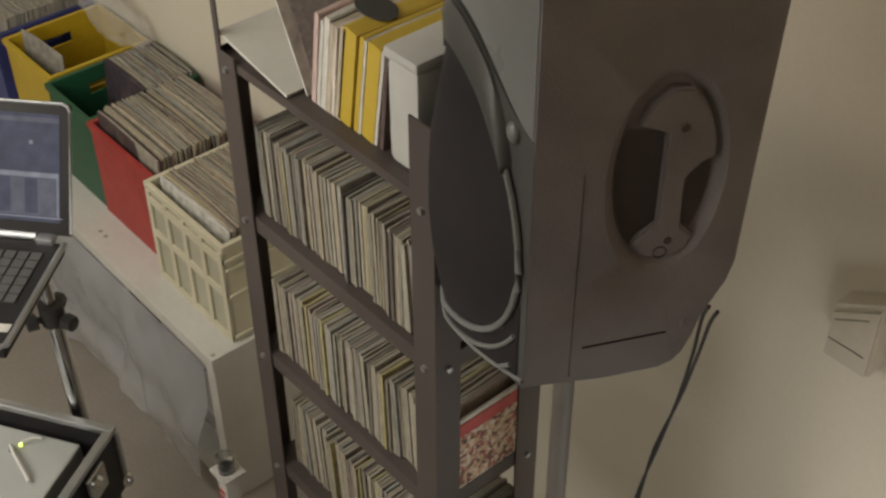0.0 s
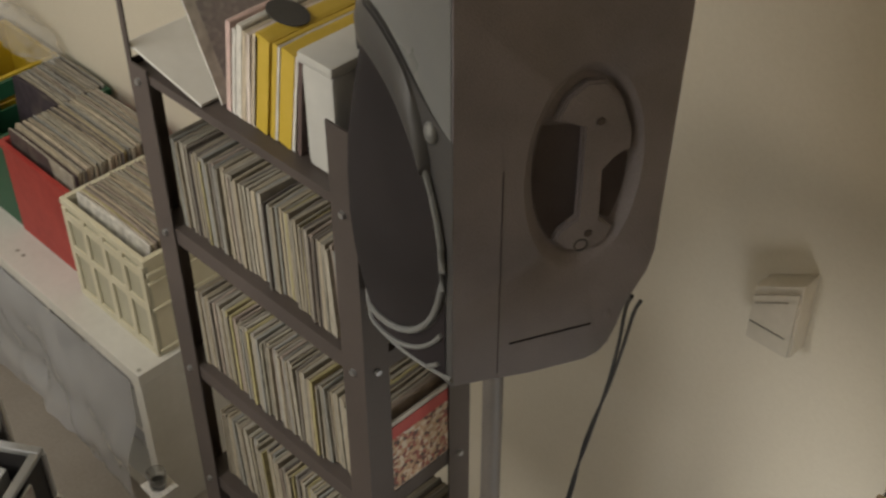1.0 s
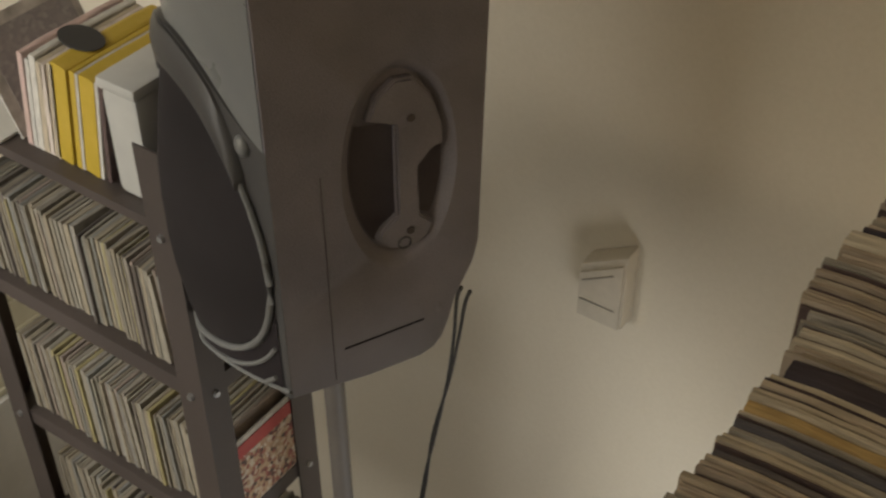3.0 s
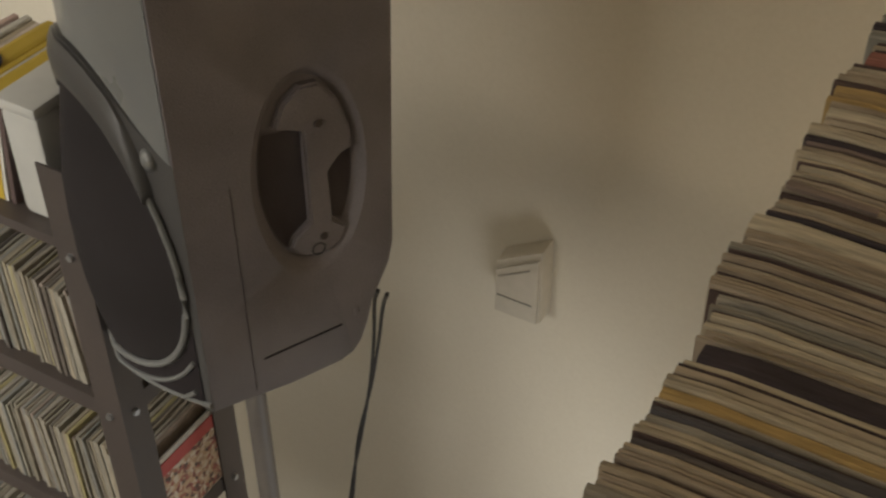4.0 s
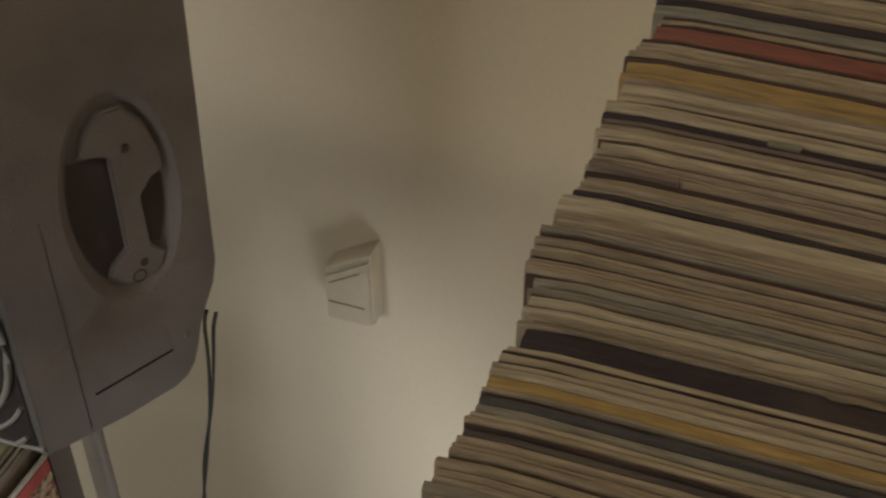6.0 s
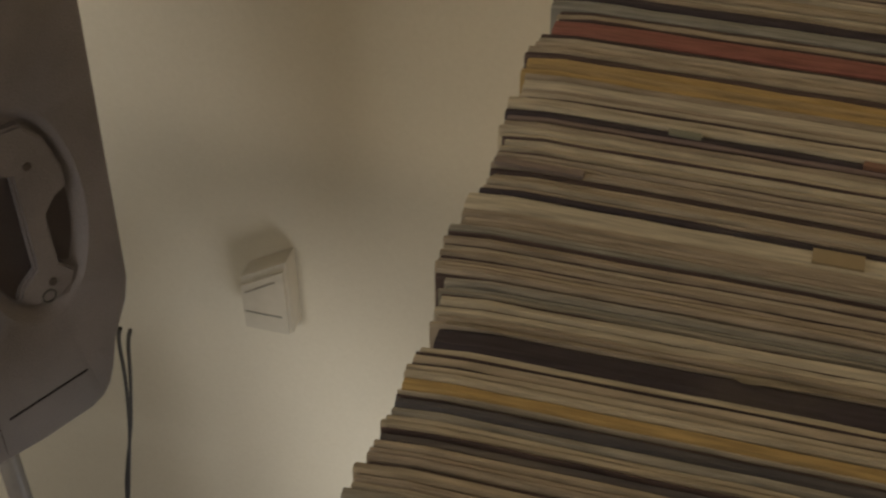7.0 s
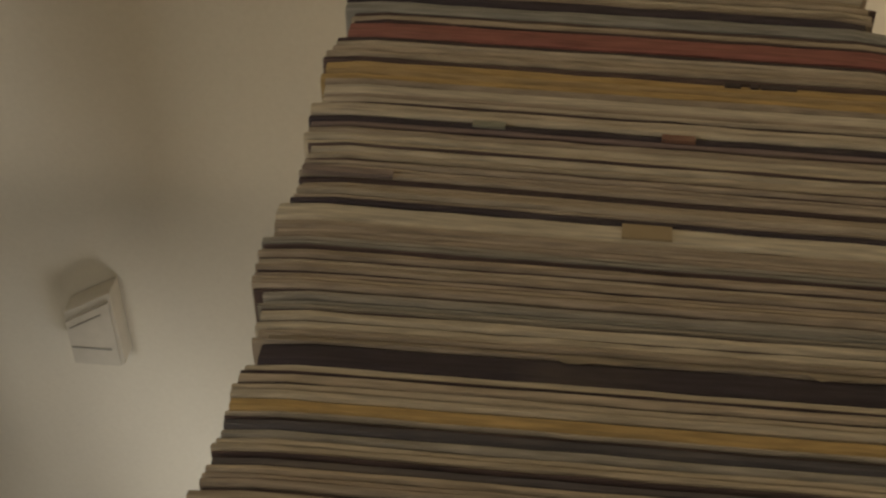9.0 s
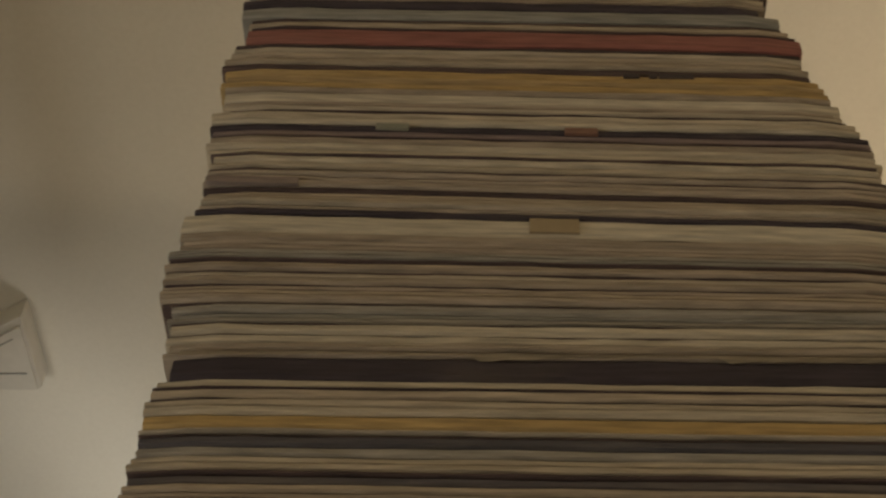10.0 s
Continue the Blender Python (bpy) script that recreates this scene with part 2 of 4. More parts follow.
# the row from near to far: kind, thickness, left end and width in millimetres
# the thin dark u strips stand for shaded gaps between sleeves
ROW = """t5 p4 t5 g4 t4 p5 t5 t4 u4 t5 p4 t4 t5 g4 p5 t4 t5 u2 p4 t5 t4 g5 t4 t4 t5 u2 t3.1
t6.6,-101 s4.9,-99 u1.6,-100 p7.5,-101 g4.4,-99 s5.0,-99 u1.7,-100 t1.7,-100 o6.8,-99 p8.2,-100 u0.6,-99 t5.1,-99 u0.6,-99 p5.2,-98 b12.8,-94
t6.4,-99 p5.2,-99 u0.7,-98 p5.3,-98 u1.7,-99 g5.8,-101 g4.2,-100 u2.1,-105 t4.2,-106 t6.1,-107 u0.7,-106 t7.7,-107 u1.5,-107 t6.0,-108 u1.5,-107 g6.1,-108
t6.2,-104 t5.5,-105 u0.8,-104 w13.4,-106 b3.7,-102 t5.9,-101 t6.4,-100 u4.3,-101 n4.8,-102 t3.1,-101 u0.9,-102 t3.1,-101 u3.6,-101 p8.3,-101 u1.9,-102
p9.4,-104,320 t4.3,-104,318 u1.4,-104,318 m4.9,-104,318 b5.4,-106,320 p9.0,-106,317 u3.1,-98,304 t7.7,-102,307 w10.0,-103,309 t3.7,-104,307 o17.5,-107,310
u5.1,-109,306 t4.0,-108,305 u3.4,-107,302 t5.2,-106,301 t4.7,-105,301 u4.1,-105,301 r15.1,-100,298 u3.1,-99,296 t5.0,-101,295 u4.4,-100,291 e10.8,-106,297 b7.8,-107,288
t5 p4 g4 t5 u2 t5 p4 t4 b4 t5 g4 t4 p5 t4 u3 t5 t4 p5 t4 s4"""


def torn_edge(parent, th, w):
    """The ragged pale paper edge along the back of a dark sleeve's upper rim."""
    bm = bmesh.new()
    n = 60
    lo, hi = [], []
    depth = 0.1
    for i in range(n + 1):
        x = (i / n - 0.5) * w * 0.985
        depth = min(0.2, max(0.02, depth + rng.uniform(-0.05, 0.05)))
        if i in (23, 24, 42):
            depth = 0.3
        lo.append(bm.verts.new((x, th * (0.5 - depth), LP + 0.0012)))
        hi.append(bm.verts.new((x, th * 0.55, LP + 0.0012)))
    for i in range(n):
        bm.faces.new((lo[i], lo[i + 1], hi[i + 1], hi[i]))
    bmesh.ops.solidify(bm, geom=list(bm.faces), thickness=0.0008)
    return part("torn_edge", bm, M_PALE, parent, "torn pale paper rim")


def strip(parent, name, x0, x1, th, f0, f1, mat, label):
    bm = bmesh.new()
    box(bm, x0, x1, th * f0, th * f1, LP - 0.001, LP + 0.0012)
    return part(name, bm, mat, parent, label)


M_INK = surface("dark_print", (0.05, 0.04, 0.04), (0.09, 0.07, 0.07), 0.7, grain=400, blotch=60)
M_STICK = surface("old_sticker", (0.38, 0.30, 0.18), (0.43, 0.34, 0.21), 0.6, grain=200, blotch=40)
M_RUST = surface("rubbed_orange", (0.20, 0.10, 0.07), (0.30, 0.17, 0.12), 0.6, grain=300, blotch=90)
M_STICKG = surface("pale_sticker", (0.26, 0.27, 0.21), (0.32, 0.32, 0.26), 0.6, grain=200, blotch=40)
row_y = 0.203
for word in ROW.split():
    size = [float(q) for q in word[1:].split(",")]
    kind, th = word[0], size[0] / 1000
    left = size[1] / 1000 if len(size) > 1 else -0.102 + rng.uniform(-0.004, 0.004)
    wid = size[2] / 1000 if len(size) > 2 else (LP if row_y < 0.6 else 0.287) + rng.uniform(-0.003, 0.002)
    fan = -1.5 * min(1.0, max(0.0, (row_y - 0.40) / 0.08))
    pieces = 3 if kind == "o" and th > 0.012 else 2 if kind in "tpg" and th > 0.0055 else 1
    mat, label = KINDS[kind]
    for k in range(pieces):
        t1 = th / pieces
        mesh = sleeve_mesh("record", wid - (rng.uniform(0, 0.004) if k else 0), max(0.0008, t1 - 0.0003), LP, rng, 0.0003, 16, 0.0004)
        xc = left + wid / 2 + (rng.uniform(-0.002, 0.002) if k else 0)
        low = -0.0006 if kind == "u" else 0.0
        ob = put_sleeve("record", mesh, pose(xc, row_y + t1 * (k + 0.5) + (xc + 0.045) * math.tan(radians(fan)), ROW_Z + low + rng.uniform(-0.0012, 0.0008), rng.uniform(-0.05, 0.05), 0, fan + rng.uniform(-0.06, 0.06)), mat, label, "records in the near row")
    if kind == "b" and th > 0.007:
        torn_edge(ob, th, wid)
    if kind == "w" and row_y < 0.5:
        strip(ob, "sticker", -0.003, 0.019, th, -0.3, 0.40, M_STICK, "small yellowed price sticker")
    if word.startswith("b5.4"):
        strip(ob, "sticker", -0.078, -0.062, th, -0.3, 0.5, M_STICKG, "small pale green sticker")
        strip(ob, "sticker", 0.014, 0.030, th, -0.4, 0.4, M_RUST, "rubbed orange sticker")
    if kind == "o" and pieces == 3:
        for x0, x1 in ((0.054, 0.062), (0.067, 0.071), (0.072, 0.090)):
            strip(ob, "lettering", x0, x1, th / 3, -0.1, 0.4, M_INK, "dark bars of unreadable lettering")
    if kind == "n":
        strip(ob, "lettering", -0.155, -0.112, th, -0.5, 0.45, M_MAUVE, "dark bars of unreadable lettering")
    row_y += th

# ---------------------------------------------------------------- shelf of singles
SX0, SX1, SY0, SY1 = -1.512, -1.005, 0.845, 1.065
TIERS = [1.825, 1.535, 1.222, 0.92, 0.61, 0.30]


def angle_post(bm, x, y, sx, sy, z0, z1, leg=0.048, th=0.003):
    """A slotted angle post with its corner at x, y; legs run towards sx and sy."""
    box(bm, min(x, x + sx * leg), max(x, x + sx * leg), min(y, y + sy * th), max(y, y + sy * th), z0, z1)
    box(bm, min(x, x + sx * th), max(x, x + sx * th), min(y + sy * th, y + sy * leg), max(y + sy * th, y + sy * leg), z0, z1)


rack = thing("metal_shelf", pose(0, 0, 0), "dark brown bolted steel shelf packed with seven-inch records", "shelf")
for x, y, sx, sy in ((SX0, SY0, 1, 1), (SX1, SY0, -1, 1), (SX0, SY1, 1, -1), (SX1, SY1, -1, -1)):
    bm = bmesh.new()
    angle_post(bm, x, y, sx, sy, 0.0, 1.945 if sx < 0 else 1.835)
    if sx > 0 and sy > 0:
        box(bm, x, x + 0.012, y, y + 0.003, 1.835, 2.25)
    post = part("post", bm, M_STEEL, rack)
    for z in TIERS:
        bm = bmesh.new()
        tube(bm, (x, y + sy * 0.024, z - 0.018), (x - sx * 0.005, y + sy * 0.024, z - 0.018), 0.006, 0.005, 8)
        part("bolt", bm, M_ALU, post)
        bm = bmesh.new()
        tube(bm, (x + sx * 0.024, y, z - 0.018), (x + sx * 0.024, y - sy * 0.005, z - 0.018), 0.006, 0.005, 8)
        part("bolt", bm, M_ALU, post)
for z in TIERS:
    bm = bmesh.new()
    lip = 0.016 if z > 1.8 else 0.032
    a, b, c, d = SX0 + 0.004, SX1 - 0.004, SY0 + 0.004, SY1 - 0.004
    box(bm, a, b, c, d, z - 0.003, z)
    board = part("shelf_board", bm, M_STEEL, rack)
    for q in ((a, b, c, c + 0.002), (a, b, d - 0.002, d), (a, a + 0.002, c + 0.002, d - 0.002), (b - 0.002, b, c + 0.002, d - 0.002)):
        part("board_lip", one_box(*q, z - lip, z - 0.003), M_STEEL, board)
single_meshes = [sleeve_mesh("single", SINGLE + rng.uniform(-0.003, 0.003), 0.0043 + 0.0026 * i / 9, SINGLE + rng.uniform(-0.018, -0.006), rng, 0.0016, 4) for i in range(10)]
for z in TIERS[1:4]:
    x = SX0 + 0.05
    lean, push, tilt = rng.uniform(-2, 0), 0.0, 0.0
    while x < SX1 - 0.016:
        i = rng.randrange(10)
        if rng.random() < 0.06:
            lean = rng.uniform(-3.5, 0.5)
        th = 0.0043 + 0.0026 * i / 9
        if rng.random() < 0.1:
            push, tilt = rng.uniform(-0.006, 0.008), rng.uniform(-2.5, 2.5)
        m = pose(x + th / 2, SY0 + 0.022 + SINGLE / 2 + push + rng.uniform(-0.003, 0.003), z + 0.002, lean + rng.uniform(-0.3, 0.3), 0, 90 + tilt * 0.4 + rng.uniform(-0.5, 0.5))
        put_sleeve("single_record", single_meshes[i], m, M_MIXED, "seven-inch record in a worn paper sleeve", "records on the shelf")
        x += th * 1.0

# ---------------------------------------------------------------- loudspeaker on a pole
SPK = Matrix(((0.882, 0.471, 0, -0.701), (-0.471, 0.882, 0, 0.937), (0, 0, 1, 0), (0, 0, 0, 1)))
# local x: out of the side panel, local y: backwards, z: height above the floor
speaker = thing("loudspeaker", SPK, "black plastic two-way loudspeaker on a pole stand", "loudspeaker")
W = 0.36
prof = [(-0.163, 1.706), (-0.06, 1.700), (0.010, 1.703), (0.028, 1.710), (0.040, 1.724), (0.050, 1.750), (0.058, 1.780), (0.068, 1.802), (0.083, 1.832), (0.090, 1.862), (0.094, 2.0), (0.104, 2.33), (0.09, 2.36), (-0.163, 2.36)]
HC, HA, HB = (-0.010, 2.0), 0.067, 0.135   # grip recess: centre, half width, half height


def cast(c, ang, poly):
    """Where the ray from c at this angle leaves the outline."""
    dx, dz = math.cos(ang), math.sin(ang)
    for (x1, z1), (x2, z2) in zip(poly, poly[1:] + poly[:1]):
        den = dx * (z2 - z1) - dz * (x2 - x1)
        if abs(den) > 1e-9:
            t = ((x1 - c[0]) * (z2 - z1) - (z1 - c[1]) * (x2 - x1)) / den
            k = ((x1 - c[0]) * dz - (z1 - c[1]) * dx) / den
            if t > 0 and -1e-6 <= k <= 1 + 1e-6:
                return c[0] + t * dx, c[1] + t * dz


angs = sorted({round(math.atan2(z - HC[1], y - HC[0]), 4) for y, z in prof} | {round(-math.pi + 2 * math.pi * i / 44, 4) for i in range(44)})
bm = bmesh.new()
outer = [cast(HC, a, prof) for a in angs]
chain = []
for dx, fn in ((-W, lambda i: outer[i]), (-0.001, lambda i: outer[i]), (0.0, lambda i: (outer[i][0] + (HC[0] - outer[i][0]) * 0.006, outer[i][1] + (2.0 - outer[i][1]) * 0.006)),
               (0.0, lambda i: (HC[0] + 1.06 * HA * math.cos(angs[i]), HC[1] + 1.06 * HB * math.sin(angs[i]))),
               (-0.004, lambda i: (HC[0] + HA * math.cos(angs[i]), HC[1] + HB * math.sin(angs[i]))),
               (-0.014, lambda i: (HC[0] + 0.86 * HA * math.cos(angs[i]), HC[1] + 0.91 * HB * math.sin(angs[i])))):
    chain.append([bm.verts.new((dx, *fn(i))) for i in range(len(angs))])
n = len(angs)
for r0, r1 in zip(chain, chain[1:]):
    for i in range(n):
        bm.faces.new((r0[i], r0[(i + 1) % n], r1[(i + 1) % n], r1[i]))
bm.faces.new(chain[0])
bm.faces.new(chain[-1])
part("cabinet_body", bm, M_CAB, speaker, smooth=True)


def front_u(v, z=2.0):
    """The prow-shaped front: how far back it lies at v across the width."""
    amp = 0.044 + 0.010 * min(1.0, max(0.0, (2.08 - z) / 0.12))
    return -0.163 - amp * (1 - abs(1 - 2 * min(1, max(0, v / W))) ** 1.2)


def front_foot(v):
    return 1.705 - 0.042 * math.sin(math.pi * min(1, max(0, v / W)))


def horn_foot(v):
    """Height of the horn's lower edge, which arches over the grille."""
    return 2.068 + 0.08 * math.sin(math.pi * min(1, max(0, v / W))) ** 1.6


bm = bmesh.new()
vs = [W * i / 18 for i in range(19)]
def shell(v, f):
    z = front_foot(v) + (horn_foot(v) - front_foot(v)) * f
    return (-v, front_u(v, z) + (0.02 * (1 - f / 0.06) if f < 0.06 else 0) * math.sin(math.pi * v / W), z)


grid = [[bm.verts.new(shell(v, f)) for v in vs] for f in (0, 0.03, 0.06, 0.3, 0.6, 0.72, 0.8, 0.88, 0.94, 1)]
grid.insert(0, [bm.verts.new((-v, -0.1625, 1.704)) for v in vs])
grid.append([bm.verts.new((-v, -0.1625, horn_foot(v))) for v in vs])
for g0, g1 in zip(grid, grid[1:]):
    for i in range(18):
        bm.faces.new((g0[i], g0[i + 1], g1[i + 1], g1[i]))
bmesh.ops.remove_doubles(bm, verts=bm.verts, dist=0.001)
# darker than the side panel: the dimmer front is put into the colour
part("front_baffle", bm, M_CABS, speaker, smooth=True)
M_HORN = surface("horn_plastic_and_sheen", (0.165, 0.17, 0.168), (0.205, 0.21, 0.208), 0.3, grain=500, blotch=6, bump=0.08)
bm = bmesh.new()
grid = [[bm.verts.new((-0.003 - v * 0.983, front_u(v, 2.1) + bk * math.sin(math.pi * v / W) - 0.001, horn_foot(v) + 0.001 + (2.355 - horn_foot(v)) * f)) for v in vs] for f, bk in ((0.0, 0.006), (0.05, 0.012), (0.3, 0.016), (0.7, 0.014), (1.0, 0.01))]
grid.append([bm.verts.new((-0.003 - v * 0.983, -0.1625, 2.357)) for v in vs])
for g0, g1 in zip(grid, grid[1:]):
    for i in range(18):
        bm.faces.new((g0[i], g0[i + 1], g1[i + 1], g1[i]))
part("horn_flare", bm, M_HORN, speaker, "smooth grey horn flare", smooth=True)


def sweep(bm, pts, radius, seg=8):
    """A round rod along the points."""
    pts = [Vector(p) for p in pts]
    rings = []
    for i, p in enumerate(pts):
        d = (pts[min(i + 1, len(pts) - 1)] - pts[max(i - 1, 0)]).normalized()
        q = d.to_track_quat("Z", "Y")
        rings.append([bm.verts.new(p + q @ Vector((radius * math.cos(6.2832 * k / seg), radius * math.sin(6.2832 * k / seg), 0))) for k in range(seg)])
    for r0, r1 in zip(rings, rings[1:]):
        for k in range(seg):
            bm.faces.new((r0[k], r0[(k + 1) % seg], r1[(k + 1) % seg], r1[k]))
    bm.faces.new(rings[0][::-1])
    bm.faces.new(rings[-1])


GV, GZ, GRV, GRZ = 0.18, 1.885, 0.163, 0.178   # the oval woofer grille


def oval(r, a, lift=0.0):
    v, z = GV + GRV * r * math.cos(a), GZ + (GRZ if math.sin(a) < 0 else GRZ + 0.027) * r * math.sin(a)
    return (-v, front_u(v, z) - lift, z)


bm = bmesh.new()
rows = [[bm.verts.new(oval(r, 6.2832 * k / 40, 0.003 + 0.02 * (1 - r * r))) for k in range(40)] for r in (1.0, 0.85, 0.65, 0.4, 0.15)]
for g0, g1 in zip(rows, rows[1:]):
    for k in range(40):
        bm.faces.new((g0[k], g0[(k + 1) % 40], g1[(k + 1) % 40], g1[k]))
bm.faces.new(rows[-1])
part("woofer_grille", bm, M_GRILLE, speaker, "domed black metal grille", smooth=True)
# sheen of rim, slats and lower lip is put into the lighter colour
bm = bmesh.new()
sweep(bm, [oval(1.03, 6.2832 * k / 40, 0.004) for k in range(41)], 0.0045)
part("grille_rim", bm, M_HORN, speaker, smooth=True)
bm = bmesh.new()
rows = []
for k in range(25):
    a = radians(146 - 112 * k / 24)
    v, z = oval(1.03, a)[0], oval(1.03, a)[2]
    up = max(0.004, (horn_foot(-v) - 0.002 - z) * min(1.0, 0.25 + 3.5 * min(k, 24 - k) / 24))
    rows.append([bm.verts.new((v, front_u(-v, z + up * f) - d, z + up * f)) for f, d in ((0.0, -0.002), (0.0, 0.007), (0.12, 0.0125), (0.4, 0.0135), (0.75, 0.010), (1.0, 0.004), (1.0, -0.002))])
for g0, g1 in zip(rows, rows[1:]):
    for k in range(6):
        bm.faces.new((g0[k], g0[k + 1], g1[k + 1], g1[k]))
bm.faces.new(rows[0])
bm.faces.new(rows[-1])
part("cross_bar", bm, M_CABS, speaker, "smooth grey arched bar between horn and grille", smooth=True)
bm = bmesh.new()
bmesh.ops.create_uvsphere(bm, u_segments=16, v_segments=10, radius=0.011, matrix=Matrix.Translation((-0.040, front_u(0.040, 2.06) + 0.001, 2.060)) @ Matrix.Diagonal((1.2, 0.8, 1.2, 1)))
part("bar_end", bm, M_HORN, speaker, smooth=True)
bm = bmesh.new()
bmesh.ops.create_uvsphere(bm, u_segments=12, v_segments=8, radius=0.007, matrix=pose(-0.003, 0.036, 1.775) @ Matrix.Diagonal((0.6, 1, 1.7, 1)))
part("corner_boss", bm, M_CAB, speaker, smooth=True)
A0, A1 = radians(-176), radians(-84)
for r in (1.16, 1.31):
    q = [oval(r, A0 + (A1 - A0) * i / 24, 0.003) for i in range(25)]
    q = [c for c in q if c[0] < -0.014 and c[2] > front_foot(-c[0]) + 0.012]
    bm = bmesh.new()
    sweep(bm, q, 0.0032, 6)
    part("port_slat", bm, M_HORN, speaker, smooth=True)
bm = bmesh.new()
sweep(bm, [(-v, front_u(v, 1.7) - 0.001, front_foot(v) + 0.013) for v in vs], 0.0035, 6)
part("lower_lip", bm, M_HORN, speaker, smooth=True)
# no opening is cut: a dark sheet on the baffle paints the port's shade
bm = bmesh.new()
quads = []
for i in range(25):
    a = A0 + (A1 - A0) * i / 24
    col = []
    for r in (1.06, 1.16, 1.26, 1.36, 1.46, 1.56):
        x, y, z = oval(r, a, 0.0)
        x = min(x, -0.012)
        z = max(z, front_foot(-x) + 0.012)
        col.append(bm.verts.new((x, front_u(-x, z) - 0.0015, z)))
    quads.append(col)
for q0, q1 in zip(quads, quads[1:]):
    for k in range(5):
        bm.faces.new((q0[k], q0[k + 1], q1[k + 1], q1[k]))
bmesh.ops.remove_doubles(bm, verts=bm.verts, dist=0.0004)
part("bass_port_shade", bm, M_DARK, speaker, "dark sheet painted as the shade inside the bass port")

grip = bmesh.new()
outline = [(-0.013, 2.056), (-0.013, 1.932), (-0.034, 1.917), (-0.040, 1.905), (-0.022, 1.886), (0.004, 1.880), (0.024, 1.890), (0.033, 1.908), (0.016, 1.926), (0.014, 1.992), (0.030, 2.010), (0.046, 2.016), (0.046, 2.04),
           (0.032, 2.085), (0.010, 2.112), (-0.012, 2.114), (-0.034, 2.098), (-0.046, 2.070), (-0.03, 2.064)]
f = grip.faces.new([grip.verts.new((-0.003, y, z)) for y, z in outline])
low_ring = bmesh.ops.extrude_face_region(grip, geom=[f])
bmesh.ops.translate(grip, vec=(-0.0105, 0, 0), verts=[v for v in low_ring["geom"] if isinstance(v, bmesh.types.BMVert)])
top_edges = [e for e in grip.edges if all(abs(v.co.x + 0.003) < 1e-6 for v in e.verts)]
bmesh.ops.bevel(grip, geom=top_edges, offset=0.003, segments=2, affect="EDGES")
handle = part("grip_bar", grip, M_CAB, speaker, smooth=True)
for u, z in ((0.002, 1.907), (0.006, 2.062)):
    bm = bmesh.new()
    tube(bm, (-0.004, u, z), (-0.0012, u, z), 0.0055, 0.005, 6)
    part("screw", bm, M_STEEL, handle)
bm = bmesh.new()
sweep(bm, [(-0.0028, -0.006 + 0.008 * math.cos(6.2832 * k / 20), 1.891 + 0.008 * math.sin(6.2832 * k / 20)) for k in range(21)], 0.0012, 6)
part("ring_mark", bm, M_CABS, handle, smooth=True)
def hollow(a0, a1, inner):
    """Outline of a hollow: an arc of the recess closed along the grip."""
    arc = [radians(a0 + (a1 - a0) * k / 12) for k in range(13)]
    return [(HC[0] + 0.84 * HA * math.cos(a), HC[1] + 0.88 * HB * math.sin(a)) for a in arc] + inner


# flat darker sheets stand in for the shade inside the unmodelled hollows
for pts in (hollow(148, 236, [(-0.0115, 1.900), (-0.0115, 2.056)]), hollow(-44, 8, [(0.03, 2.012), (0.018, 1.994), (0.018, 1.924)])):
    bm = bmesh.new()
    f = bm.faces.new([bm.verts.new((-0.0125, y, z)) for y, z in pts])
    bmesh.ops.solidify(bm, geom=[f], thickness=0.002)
    part("grip_pocket_shade", bm, M_POCKET_SHADE, speaker, "dark sheet painted as the shaded hollow behind the grip")
bm = bmesh.new()
box(bm, -0.004, 0.0006, -0.053, 0.053, -0.0014, 0.0014, m=Matrix.Translation((0, -0.038, 1.761)) @ pose(0, 0, 0, 2.5, 0, 0))
part("label_slot", bm, M_DARK, speaker, "narrow dark slot")
bm = bmesh.new()
box(bm, -0.004, 0.0005, -0.1055, -0.1049, 1.712, 2.02)
part("panel_seam", bm, M_DARK, speaker)

# cables from the back of the loudspeaker down the wall
for k, (dx, bend) in enumerate(((0.0, 0.002), (0.013, -0.003))):
    bm = bmesh.new()
    pts = [(-0.672 + dx, 1.0, 1.79), (-0.72 + dx, 1.06, 1.70 + 0.3 * bend), (-0.775 + dx + bend, 1.13, 1.55), (-0.835 + dx * 0.2, 1.2, 1.36), (-0.862 + bend, 1.2, 1.22), (-0.893 - bend, 1.21, 1.06), (-0.935, 1.23, 0.8), (-0.95 + bend, 1.25, 0.4), (-0.94, 1.27, 0.004), (-0.8, 1.3, 0.004)]
    fine = []
    for i in range(len(pts) - 1):
        p0, p1, p2, p3 = (Vector(pts[min(max(j, 0), len(pts) - 1)]) for j in (i - 1, i, i + 1, i + 2))
        for q in range(6):
            t = q / 6
            fine.append(0.5 * ((2 * p1) + (p2 - p0) * t + (2 * p0 - 5 * p1 + 4 * p2 - p3) * t * t + (3 * p1 - p0 - 3 * p2 + p3) * t ** 3))
    sweep(bm, fine, 0.0027, 7)
    solid("cable", bm, M_RUBBER, "thin black speaker cable hanging behind the loudspeaker", "cable", smooth=True)

M_POLE = surface("grey_pole_paint", (0.13, 0.118, 0.108), (0.17, 0.155, 0.14), 0.55, 0.0, grain=200, blotch=12, bump=0.05)
pole = thing("speaker_stand", pose(-0.893, 0.996, 0), "black steel speaker stand with tripod feet", "stand")
bm = bmesh.new()
tube(bm, (0, 0, 0.75), (0, 0, 1.70), 0.0155)
part("inner_pole", bm, M_POLE, pole, smooth=True)
bm = bmesh.new()
